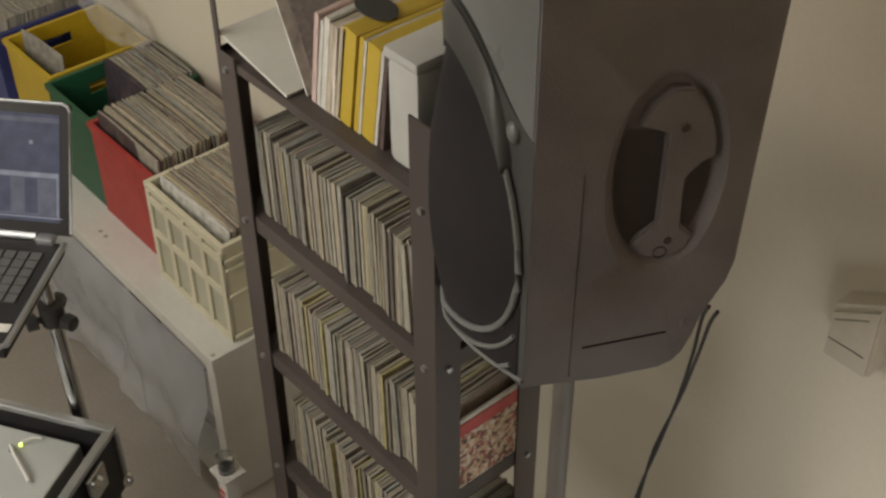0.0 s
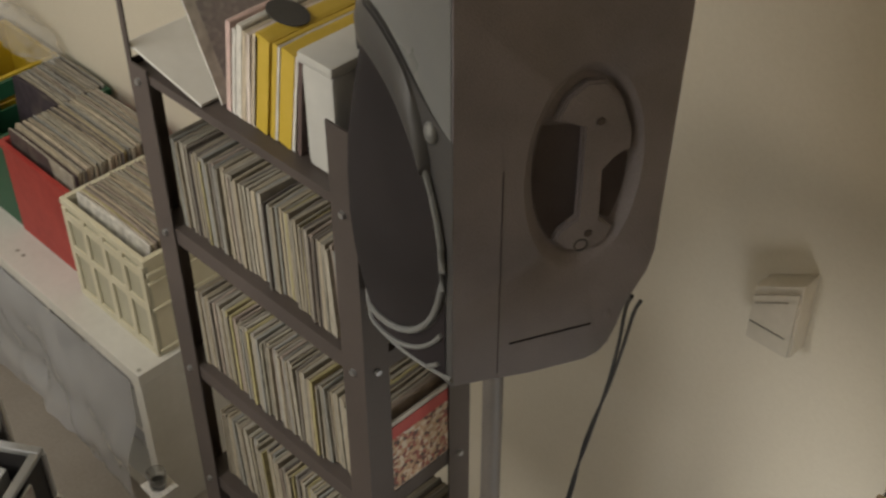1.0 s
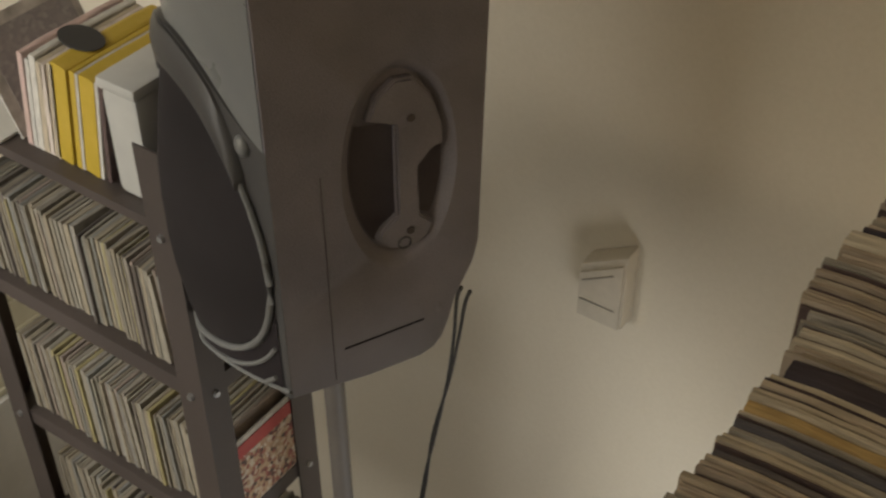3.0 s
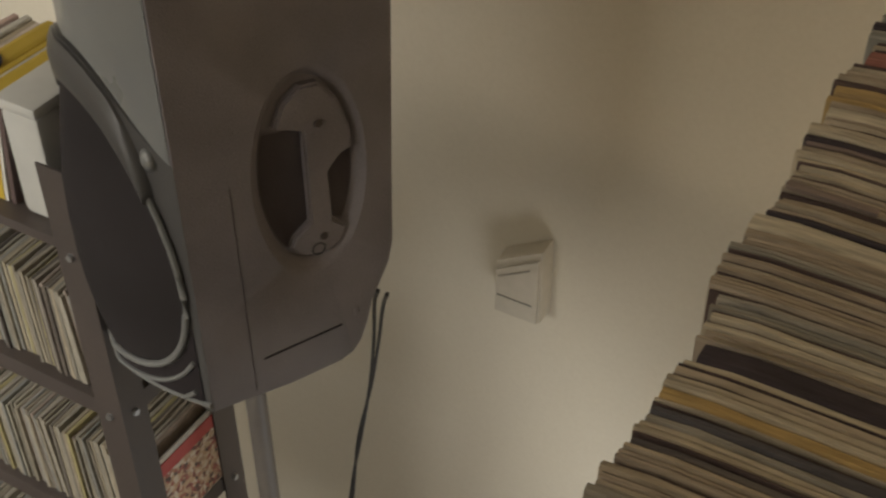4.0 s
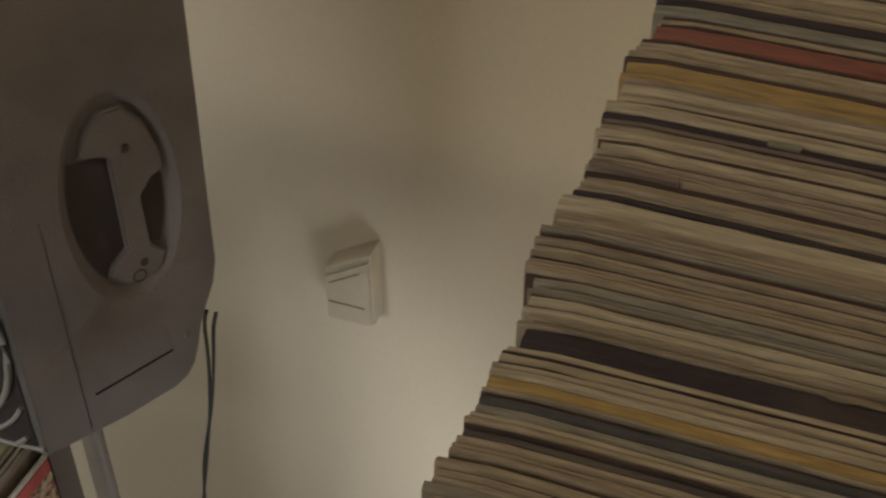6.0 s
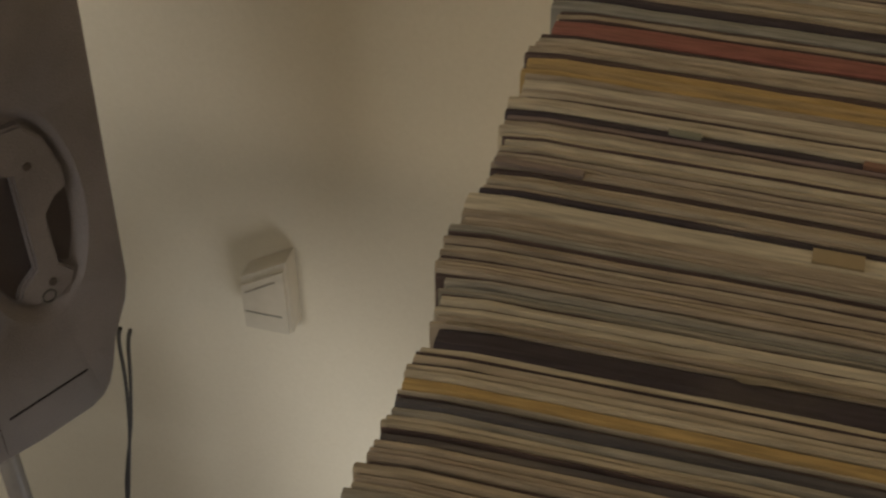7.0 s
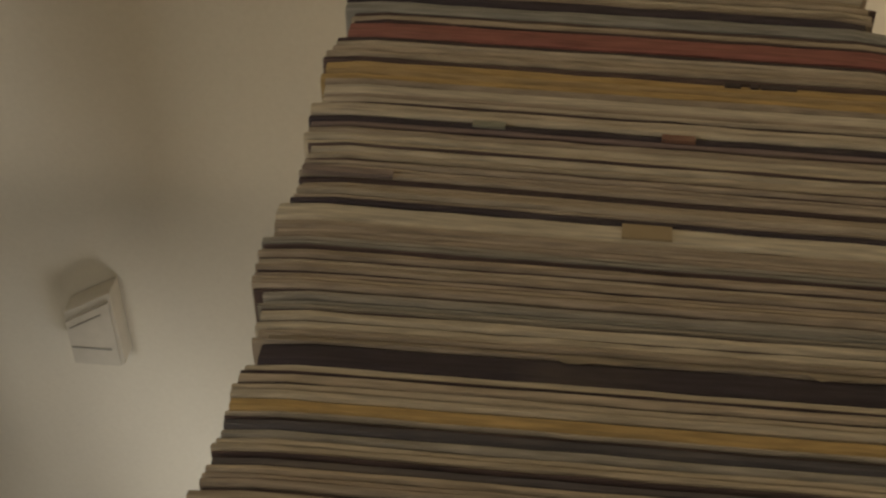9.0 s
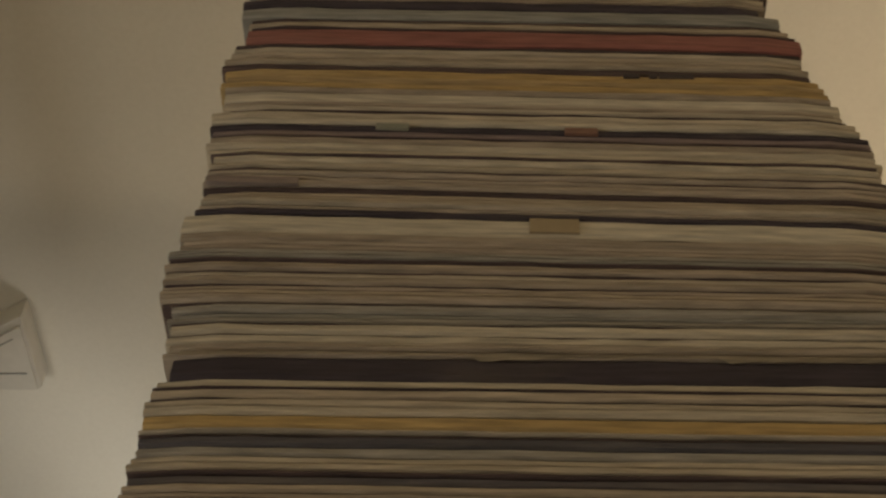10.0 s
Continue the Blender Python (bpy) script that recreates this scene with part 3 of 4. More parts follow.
tube(bm, (0, 0, 0.12), (0, 0, 0.78), 0.02)
part("outer_pole", bm, M_POLE, pole, smooth=True)
bm = bmesh.new()
tube(bm, (0, 0, 0.765), (0, 0, 0.81), 0.027, seg=20)
part("collar", bm, M_RUBBER, pole, smooth=True)
for ang in (30, 150, 270):
    bm = bmesh.new()
    c, q = math.cos(radians(ang)), math.sin(radians(ang))
    tube(bm, (0.02 * c, 0.02 * q, 0.62), (0.38 * c, 0.38 * q, 0.02), 0.011, seg=12)
    leg = part("leg", bm, M_POLE, pole, smooth=True)
    bm = bmesh.new()
    tube(bm, (0.372 * c, 0.372 * q, 0.034), (0.392 * c, 0.392 * q, 0.0), 0.015, seg=12)
    part("rubber_foot", bm, M_RUBBER, leg, smooth=True)

# ---------------------------------------------------------------- low cabinet with crates
low = thing("low_cabinet", pose(0, 0, 0), "white laminate low cabinet under the record crates", "cabinet")
CX0, CX1, CY0, CZ = -4.1, -2.15, 1.07, 0.545
part("top", one_box(CX0, CX1, CY0, WALL_Y - 0.01, CZ - 0.04, CZ, bevel=0.002), M_WHITE, low)
part("side_panel", one_box(CX1 - 0.04, CX1, CY0 + 0.002, WALL_Y - 0.012, 0.0, CZ - 0.04, bevel=0.002), M_WHITE, low)
part("side_panel", one_box(CX0, CX0 + 0.04, CY0 + 0.002, WALL_Y - 0.012, 0.0, CZ - 0.04, bevel=0.002), M_WHITE, low)
part("back_panel", one_box(CX0 + 0.04, CX1 - 0.04, WALL_Y - 0.03, WALL_Y - 0.014, 0.0, CZ - 0.04), M_WHITE, low)

part("base", one_box(CX0 + 0.04, CX1 - 0.04, CY0 + 0.01, WALL_Y - 0.032, 0.0, 0.06), M_WHITE, low)
part("shelf_board", one_box(CX0 + 0.04, CX1 - 0.04, CY0 + 0.012, WALL_Y - 0.032, 0.285, 0.30), M_WHITE, low)
for x in (-2.62, -3.1, -3.6):
    part("divider", one_box(x, x + 0.02, CY0 + 0.012, WALL_Y - 0.032, 0.30, CZ - 0.041), M_WHITE, low)
for x, y in ((-2.167, 1.085), (-2.80, 1.12), (-2.77, 1.12)):
    bm = bmesh.new()
    tube(bm, (x, y, CZ - 0.002), (x, y, CZ + 0.0008), 0.006, seg=12)
    part("screw_cap", bm, M_GREYS, low)


def crate(name, x0, x1, y0, y1, h, mat, label, windows=False):
    """A stacking crate with grip holes, a turned rim and, where asked, pressed-in panels."""
    ob = thing(name, pose((x0 + x1) / 2, (y0 + y1) / 2, CZ), label, "crate")
    a, b, t = (x1 - x0) / 2, (y1 - y0) / 2, 0.008
    part("base", one_box(-a + t, a - t, -b + t, b - t, 0.001, 0.012), mat, ob)
    for nm, s in (("front_wall", -1), ("back_wall", 1)):
        bm = bmesh.new()
        box(bm, -a, a, s * b - (t if s > 0 else 0), s * b + (t if s < 0 else 0), 0.0, h - 0.02, bevel=0.002)
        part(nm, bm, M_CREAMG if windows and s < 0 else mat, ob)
    for s in (-1, 1):
        bm = bmesh.new()
        xa, xb = (s * a - t, s * a) if s > 0 else (s * a, s * a + t)
        ya, yb, g0, g1 = -b + t, b - t, h - 0.085, h - 0.05
        box(bm, xa, xb, ya, yb, 0.0, g0)
        box(bm, xa, xb, ya, yb, g1, h - 0.02)
        box(bm, xa, xb, ya, -0.05, g0, g1)
        box(bm, xa, xb, 0.05, yb, g0, g1)
        part("side_wall", bm, mat, ob)
    bm = bmesh.new()
    e = 0.006
    box(bm, -a - e, a + e, -b - e, -b + t, h - 0.02, h, bevel=0.002)
    box(bm, -a - e, a + e, b - t, b + e, h - 0.02, h, bevel=0.002)
    box(bm, -a - e, -a + t, -b + t, b - t, h - 0.02, h)
    box(bm, a - t, a + e, -b + t, b - t, h - 0.02, h)
    part("rim", bm, mat, ob)
    if windows:
        for k in range(5):
            x = -a + (2 * a - 0.018) * k / 4
            part("rib", one_box(x, x + 0.018, -b - 0.008, -b - 0.0005, 0.01, h - 0.022, bevel=0.002), mat, ob)
        for z in (0.0, h * 0.47, h - 0.06):
            part("rib", one_box(-a, a, -b - 0.0075, -b - 0.0005, z, z + 0.024, bevel=0.002), mat, ob)
        for z in (0.012, h * 0.47, h - 0.085, h - 0.055):
            part("rib", one_box(a + 0.0005, a + 0.007, -b, b, z, z + 0.012, bevel=0.003), mat, ob)
    return ob


lp_meshes = [sleeve_mesh("record", LP - 0.003, 0.0045 + 0.0005 * i, LP, rng, 0.002) for i in range(6)]


def fill(x, y0, y1, z, mats, group, lean=6):
    y, k = y0, 0
    while y < y1:
        i = rng.randrange(6)
        th = 0.0045 + 0.0005 * i
        if rng.random() < 0.12:
            y += 0.003
        put_sleeve("record", lp_meshes[i], pose(x + rng.uniform(-0.006, 0.006), y + th / 2, z + 0.013 + rng.uniform(0, 0.006), -lean + rng.uniform(-0.6, 0.6), 0, rng.uniform(-1, 1)), mats[0] if rng.random() > 0.2 else mats[1], "long-playing record in a worn card sleeve", group)
        y += th * 1.08


crate("cream_crate", -2.52, -2.168, 1.155, 1.535, 0.318, M_CREAM, "cream plastic record crate with pressed-in panels", True)
fill(-2.345, 1.175, 1.19, CZ, (M_WCARD, M_PALE), "records in the cream crate", 2)
fill(-2.345, 1.192, 1.49, CZ, (M_MIXED, M_TAN), "records in the cream crate", 2)
crate("red_crate", -2.875, -2.53, 1.185, 1.505, 0.305, M_RED, "scuffed red plastic record crate, full")
fill(-2.705, 1.197, 1.212, CZ + 0.005, (M_PLUM, M_GREYS), "records in the red crate", 2)
fill(-2.705, 1.215, 1.475, CZ + 0.01, (M_MIXED, M_TAN), "records in the red crate", 2)
crate("green_crate", -3.13, -2.885, 1.19, 1.535, 0.305, M_GREEN, "dark green plastic crate with grip holes, half full")
crate("yellow_crate", -3.45, -3.16, 1.215, 1.535, 0.30, M_YELLOW, "yellow plastic crate with grip holes, nearly empty")
crate("blue_crate", -3.78, -3.50, 1.2, 1.535, 0.29, M_BLUE, "dark blue plastic crate full of records")
lp_small = [sleeve_mesh("record", 0.225, 0.0045 + 0.0005 * i, LP - 0.01, rng, 0.002) for i in range(3)]
y = 1.35
while y < 1.515:
    m = rng.choice(lp_small)
    put_sleeve("record", m, pose(-3.008 + rng.uniform(-0.004, 0.004), y, CZ + 0.013, -4 + rng.uniform(-0.6, 0.6), 0, 0), M_BLACKS if y < 1.365 else M_MIXED, "record in a worn card sleeve", "records in the green crate")
    y += 0.0062
y = 1.25
while y < 1.5:
    put_sleeve("record", rng.choice(lp_small), pose(-3.64, y, CZ + 0.013, -3, 0, 0), M_GREYS, "record in a dusty grey sleeve", "records in the blue crate")
    y += 0.0075
put_sleeve("record", lp_small[0], pose(-3.30, 1.245, CZ + 0.03, -5, 0, 4), M_GREYS, "single grey record leaning in the yellow crate", "records in the yellow crate")

# clear bags stuffed in the cabinet
M_BAG = surface("clear_bag", (0.42, 0.43, 0.45), (0.62, 0.63, 0.64), 0.28, grain=25, blotch=10, bump=0.6)


def bag(x0, x1, y, z0, z1):
    bm = bmesh.new()
    nx, nz = 14, 10
    g = []
    for j in range(nz + 1):
        row = []
        for i in range(nx + 1):
            u, w = i / nx, j / nz
            d = (math.sin(math.pi * u) * math.sin(math.pi * w)) ** 0.4
            p = Vector((x0 + (x1 - x0) * u, y - 0.05 * d, z0 + (z1 - z0) * w))
            p.y += 0.03 * noise.noise(p * 14) * d
            row.append(bm.verts.new(p))
        g.append(row)
    bk = [[bm.verts.new((v.co.x, y + 0.12, v.co.z)) for v in row] for row in g]
    for j in range(nz):
        for i in range(nx):
            bm.faces.new((g[j][i], g[j][i + 1], g[j + 1][i + 1], g[j + 1][i]))
            bm.faces.new((bk[j][i], bk[j + 1][i], bk[j + 1][i + 1], bk[j][i + 1]))
    edge = [e for e in bm.edges if len(e.link_faces) == 1]
    bmesh.ops.bridge_loops(bm, edges=edge)
    solid("plastic_bag", bm, M_BAG, "crumpled clear plastic bag stuffed in the low cabinet", "bag", smooth=True)


for x0, x1, z0, z1 in ((-2.59, -2.2, 0.302, 0.495), (-3.07, -2.63, 0.302, 0.495), (-3.57, -3.12, 0.302, 0.49), (-2.65, -2.2, 0.062, 0.27), (-3.2, -2.7, 0.062, 0.275)):
    bag(x0, x1, 1.17, z0, z1)
m, n, l, b = nodes_of("cloudy_film")
b.inputs["Base Color"].default_value, b.inputs["Roughness"].default_value, b.inputs["Alpha"].default_value = (0.66, 0.67, 0.70, 1), 0.2, 0.5
bm = bmesh.new()
nx, nz = 60, 24
g = []
for j in range(nz + 1):
    row = []
    for i in range(nx + 1):
        x, z = CX0 + 0.3 + (CX1 - CX0 - 0.345) * i / nx, 0.03 + (CZ - 0.075) * j / nz
        p = Vector((x * 5, 1.0, z * 3))
        fold = noise.noise(p) * 0.065 + noise.noise(p * 2.7) * 0.03 + abs(noise.noise(p * 1.3)) * 0.03
        row.append(bm.verts.new((x, CY0 - 0.022 + (fold - 0.012) * (1 - j / nz) ** 0.5 + 0.02 * (j / nz) ** 6, z)))
    g.append(row)
for j in range(nz):
    for i in range(nx):
        bm.faces.new((g[j][i], g[j][i + 1], g[j + 1][i + 1], g[j + 1][i]))
bmesh.ops.solidify(bm, geom=list(bm.faces), thickness=0.0006)
solid("plastic_sheet", bm, m, "cloudy plastic sheet hanging down the front of the low cabinet", "sheet", smooth=True)

bm = bmesh.new()
bmesh.ops.create_icosphere(bm, subdivisions=4, radius=1.0)
for v in bm.verts:
    v.co *= 1 + 0.28 * noise.noise(v.co * 2.2) + 0.16 * noise.noise(v.co * 5.5) + 0.07 * noise.noise(v.co * 12)
    v.co = Vector((v.co.x * 0.15, v.co.y * 0.05, v.co.z * 0.07))
thin, n, l, b = nodes_of("thin_film")
b.inputs["Base Color"].default_value, b.inputs["Roughness"].default_value, b.inputs["Alpha"].default_value = (0.72, 0.72, 0.70, 1), 0.25, 0.2
bundle = solid("plastic_bag", bm, thin, "crumpled cloudy plastic bag lying over the back corner of the crates", "bag", smooth=True)
bundle.matrix_world = pose(-3.25, 1.485, 0.905, 0, 12, 6)

# ---------------------------------------------------------------- things on the shelf's upper board
Z = TIERS[0]


def picture_card(name, spots, scale):
    m, n, l, b = nodes_of(name)
    co, vo = n.new("ShaderNodeTexCoord"), n.new("ShaderNodeTexVoronoi")
    vo.inputs["Scale"].default_value = scale
    l.new(co.outputs["Object"], vo.inputs["Vector"])
    ramp = n.new("ShaderNodeValToRGB")
    ramp.color_ramp.interpolation = "CONSTANT"
    while len(ramp.color_ramp.elements) < len(spots):
        ramp.color_ramp.elements.new(0.5)
    for i, c in enumerate(spots):
        ramp.color_ramp.elements[i].position, ramp.color_ramp.elements[i].color = i / len(spots), (*c, 1)
    sep = n.new("ShaderNodeSeparateColor")
    l.new(vo.outputs["Color"], sep.inputs[0])
    l.new(sep.outputs[0], ramp.inputs[0])
    l.new(ramp.outputs[0], b.inputs["Base Color"])
    b.inputs["Roughness"].default_value = 0.45
    return m


M_PRINT = picture_card("grey_print", [(0.30, 0.29, 0.295), (0.295, 0.285, 0.29), (0.33, 0.315, 0.32), (0.36, 0.345, 0.345), (0.31, 0.30, 0.305), (0.40, 0.385, 0.385), (0.34, 0.325, 0.325), (0.32, 0.31, 0.31)], 160)
M_CROWD = picture_card("speckled_print", [(0.50, 0.33, 0.21), (0.62, 0.50, 0.37), (0.22, 0.07, 0.06), (0.66, 0.60, 0.50), (0.10, 0.06, 0.05), (0.54, 0.40, 0.26), (0.44, 0.30, 0.20), (0.36, 0.12, 0.09)], 150)
M_SCARLET = surface("scarlet_print", (0.42, 0.05, 0.05), (0.5, 0.08, 0.07), 0.45, grain=100, blotch=30)
M_PINKC = card("pink_sleeves", [(0.62, 0.46, 0.42), (0.68, 0.6, 0.54), (0.7, 0.66, 0.6)])
aslant = thing("record", pose(-1.322, 0.966, Z + 0.002, -25, 0, 90), "grey printed record sleeve with a white border, leaning over", "record")
part("card", one_box(-0.09, 0.09, -0.0025, 0.0015, 0, 0.165, bevel=0.0008), M_WCARD, aslant)
part("picture", one_box(-0.072, 0.078, -0.0032, -0.0026, 0.0, 0.148), M_PRINT, aslant, "plain grey print")
leaner = thing("record", pose(-1.338, 0.945, Z + 0.004, -80, 0, 90), "plain white record sleeve lying back under the grey one", "record")
part("card", one_box(-0.094, 0.10, -0.0025, 0.0025, 0, 0.178, bevel=0.0008), M_WHITE, leaner)
# dark disc among the sleeves, laid flat on top as a stand-in
bm = bmesh.new()
tube(bm, (0, 0, 0), (0, 0, 0.002), 0.033, seg=40)
disc = solid("black_disc", bm, M_RUBBER, "small black disc lying on the record sleeves", "lid")
disc.matrix_world = pose(-1.226, 0.935, Z + 0.1645, 0, 5, 0) @ Matrix.Diagonal((1.1, 0.75, 1, 1))


def edge_on(x, w, th, h, lean, mat, label, y=0.965):
    ob = put_sleeve("single_record", sleeve_mesh("single", w, th, h, rng, 0.001, 4), pose(x, y, Z + 0.001, lean, 0, 90), mat, label, "records on the upper shelf")
    return ob


for i, (th, mat) in enumerate(((0.010, M_PINKC), (0.008, M_WCARD), (0.012, M_WCARD), (0.010, M_PALE), (0.008, M_PINKC), (0.012, M_PALE))):
    edge_on(-1.305 + 0.0112 * i, SINGLE, th, 0.158 + rng.uniform(-0.008, 0.004), 9 + rng.uniform(-1, 1), mat, "pale single record in a worn sleeve, leaning")
for x, th, mat, label in ((-1.233, 0.030, M_YCARD, "thick bright yellow record box, leaning on the next"), (-1.207, 0.010, M_YCARD, "yellow record sleeve, leaning"),
                          (-1.199, 0.005, M_WCARD, "white record sleeve between yellow ones"), (-1.181, 0.028, M_YCARD, "thick bright yellow record box, leaning on the next"),
                          (-1.163, 0.006, M_WCARD, "cream record sleeve, leaning")):
    edge_on(x, SINGLE, th, 0.163, 9.5, mat, label)
edge_on(-1.150, SINGLE, 0.008, 0.158, 7, M_PLUM, "brown record sleeve, leaning")
M_STOR = surface("cloudy_plastic", (0.46, 0.46, 0.44), (0.55, 0.55, 0.52), 0.35, grain=30, blotch=9, bump=0.1)
# lidded box shape added in place of pale plastic-sleeved records
tub = thing("sleeve_block", pose(-1.095, 0.954, Z), "translucent grey box shape on the shelf, standing for plastic-sleeved records", "box")
part("body", one_box(-0.031, 0.031, -0.084, 0.084, 0.001, 0.16, bevel=0.010), M_STOR, tub, smooth=True)
part("lid", one_box(-0.034, 0.034, -0.087, 0.087, 0.1605, 0.178, bevel=0.006), M_STOR, tub, "cloudy plastic lid", smooth=True)
bm = bmesh.new()
box(bm, -1.055, -1.02, 0.90, 1.05, Z + 0.001, Z + 0.15, bevel=0.003)
solid("tape_box", bm, M_PLUM, "small dark brown card box beside the post", "box")

# picture sleeve at the end of the third board
picture = thing("picture_sleeve", pose(-1.0115, 0.957, TIERS[2] + 0.002, 0, 0, 90), "red record sleeve with a colourful speckled picture", "record")
part("card", one_box(-0.086, 0.086, -0.0018, 0.0018, 0, 0.158), M_WCARD, picture)
part("red_band", one_box(-0.085, 0.085, -0.0034, -0.002, 0.122, 0.148), M_SCARLET, picture, "red upper band")
part("picture", one_box(-0.085, 0.085, -0.0034, -0.002, 0.004, 0.1215), M_CROWD, picture, "colourful speckled print")

# ---------------------------------------------------------------- box on the wall
M_WALLBOX = surface("cream_box_plastic", (0.60, 0.56, 0.47), (0.68, 0.63, 0.54), 0.45, grain=60, blotch=14, bump=0.05)
jb = thing("junction_box", pose(-0.735, WALL_Y, 1.38), "small cream plastic box with a slanting top fixed to the wall", "wall box")


def wedge(bm, x0, x1, y0, y1, z0, left_top, right_top, bevel):
    """A box whose top slants from left to right."""
    vs = box(bm, x0, x1, y0, y1, z0, left_top)
    for v in vs:
        if v.co.x > (x0 + x1) / 2 and v.co.z > (z0 + left_top) / 2:
            v.co.z = right_top
    bmesh.ops.bevel(bm, geom=list(bm.edges), offset=bevel, segments=2, affect="EDGES", profile=0.6)


bm = bmesh.new()
wedge(bm, -0.042, 0.046, -0.046, -0.001, -0.072, 0.040, 0.092, 0.005)
part("body", bm, M_WALLBOX, jb, smooth=True)
bm = bmesh.new()
wedge(bm, -0.039, 0.042, -0.052, -0.0465, -0.069, 0.024, 0.074, 0.002)
part("cover", bm, M_WALLBOX, jb, smooth=True)
for nm, x0, x1, z, turn in (("vent_slot", -0.036, 0.032, -0.030, 0), ("lid_seam", -0.038, 0.030, 0.032, -31.5),):
    bm = bmesh.new()
    box(bm, x0, x1, -0.0535, -0.0525, -0.0012, 0.0012, m=pose(0, 0, z, 0, turn, 0))
    part(nm, bm, M_GREYS, jb)

# ---------------------------------------------------------------- laptop on its stand
LAP = Matrix(((0.75, -0.66, 0, -1.657), (0.66, 0.75, 0, 0.598), (0, 0, 1, 1.5), (0, 0, 0, 1)))
# local x along the hinge, y backwards, the hinge's end at the origin
M_LAPB = surface("black_laptop_plastic", (0.022, 0.021, 0.021), (0.034, 0.032, 0.032), 0.5, grain=300, blotch=9, bump=0.08, spec=0.2)
def lit(name, c, k):
    m, n, l, b = nodes_of(name)
    b.inputs["Base Color"].default_value, b.inputs["Roughness"].default_value, b.inputs["Specular IOR Level"].default_value = (0.01, 0.01, 0.012, 1), 0.5, 0.1
    co, no = n.new("ShaderNodeTexCoord"), n.new("ShaderNodeTexNoise")
    no.inputs["Scale"].default_value, no.inputs["Detail"].default_value = 45, 3
    l.new(co.outputs["Object"], no.inputs["Vector"])
    ra = n.new("ShaderNodeMapRange")
    ra.inputs["To Min"].default_value, ra.inputs["To Max"].default_value = 0.5 * k, 1.5 * k
    l.new(no.outputs[0], ra.inputs[0])
    b.inputs["Emission Color"].default_value = (*c, 1)
    l.new(ra.outputs[0], b.inputs["Emission Strength"])
    return m


M_SCREEN, M_SCRB, M_SCRL = lit("screen_blue", (0.044, 0.047, 0.070), 1.0), lit("screen_grey", (0.080, 0.080, 0.100), 1.0), lit("screen_line", (0.17, 0.175, 0.20), 1.0)
M_KEY = surface("key_plastic", (0.085, 0.082, 0.082), (0.115, 0.11, 0.11), 0.5, grain=300, blotch=20, bump=0.05)
laptop = thing("laptop", LAP, "open black and silver laptop with a lit screen on a stand", "laptop")
part("base", one_box(-0.37, 0.0, -0.255, -0.004, -0.024, -0.004, bevel=0.004), M_LAPB, laptop)
part("palm_rest", one_box(-0.366, -0.004, -0.252, -0.008, -0.0035, 0.0, bevel=0.001), M_LAPB, laptop)
bm = bmesh.new()
sweep(bm, [(-0.37, -0.256, -0.004), (-0.012, -0.256, -0.004), (0.0, -0.244, -0.004), (0.001, -0.004, -0.004)], 0.0055, 8)
part("silver_edge", bm, M_ALU, laptop, "silver trim", smooth=True)
for r in range(6):
    for k in range(15):
        x0 = -0.345 + k * 0.0218
        part("key", one_box(x0, x0 + 0.0185, -0.055 - r * 0.0205, -0.0375 - r * 0.0205, 0.0003, 0.0028, bevel=0.0008), M_KEY, laptop)
part("touchpad", one_box(-0.235, -0.135, -0.245, -0.178, 0.0002, 0.0008), M_LAPB, laptop)
part("sticker", one_box(-0.050, -0.028, -0.222, -0.198, 0.0002, 0.0009), M_BLUE, laptop, "small blue and white sticker")
part("sticker", one_box(-0.026, -0.006, -0.222, -0.205, 0.0002, 0.0009), M_WCARD, laptop, "small white sticker")
for x in (-0.33, -0.028):
    bm = bmesh.new()
    box(bm, x - 0.015, x + 0.015, -0.016, 0.008, -0.002, 0.012, bevel=0.004)
    part("hinge", bm, M_ALU, laptop, "silver hinge", smooth=True)
lid = part("lid", one_box(-0.37, 0.014, -0.005, 0.003, 0.008, 0.226, bevel=0.004), M_LAPB, laptop, smooth=True)
lid.matrix_local = pose(0, 0, 0, -27, 0, 0)
part("screen", one_box(-0.352, -0.004, -0.0062, -0.0052, 0.030, 0.208), M_SCREEN, lid, "lit blue-grey screen")
part("window_pane", one_box(-0.345, -0.008, -0.0066, -0.0063, 0.040, 0.106), M_SCRB, lid, "pale program window on the screen")
part("window_pane", one_box(-0.352, -0.006, -0.0069, -0.0067, 0.104, 0.112), M_SCRL, lid, "thin bright line on the screen")
part("window_pane", one_box(-0.352, 0.0, -0.0069, -0.0067, 0.036, 0.0385), M_SCRL, lid, "thin bright line on the screen")
part("window_pane", one_box(-0.009, -0.006, -0.0069, -0.0067, 0.0386, 0.1039), M_SCRL, lid, "thin bright line on the screen")
part("window_pane", one_box(-0.055, -0.049, -0.0069, -0.0067, 0.158, 0.164), M_SCRL, lid, "small bright mark on the screen")
for k in range(7):
    part("window_pane", one_box(-0.34 + 0.046 * k, -0.318 + 0.046 * k, -0.0069, -0.0067, 0.044, 0.102), M_SCREEN, lid, "dark column on the screen")
part("window_pane", one_box(-0.352, -0.004, -0.0069, -0.0067, 0.194, 0.202), M_SCRB, lid, "pale bar along the top of the screen")
bm = bmesh.new()
sweep(bm, [(-0.37, -0.004, 0.226), (0.0, -0.004, 0.226), (0.009, -0.004, 0.222), (0.013, -0.004, 0.213), (0.013, -0.004, 0.012)], 0.0026, 8)
part("lid_trim", bm, M_ALU, lid, "silver trim", smooth=True)
bm = bmesh.new()
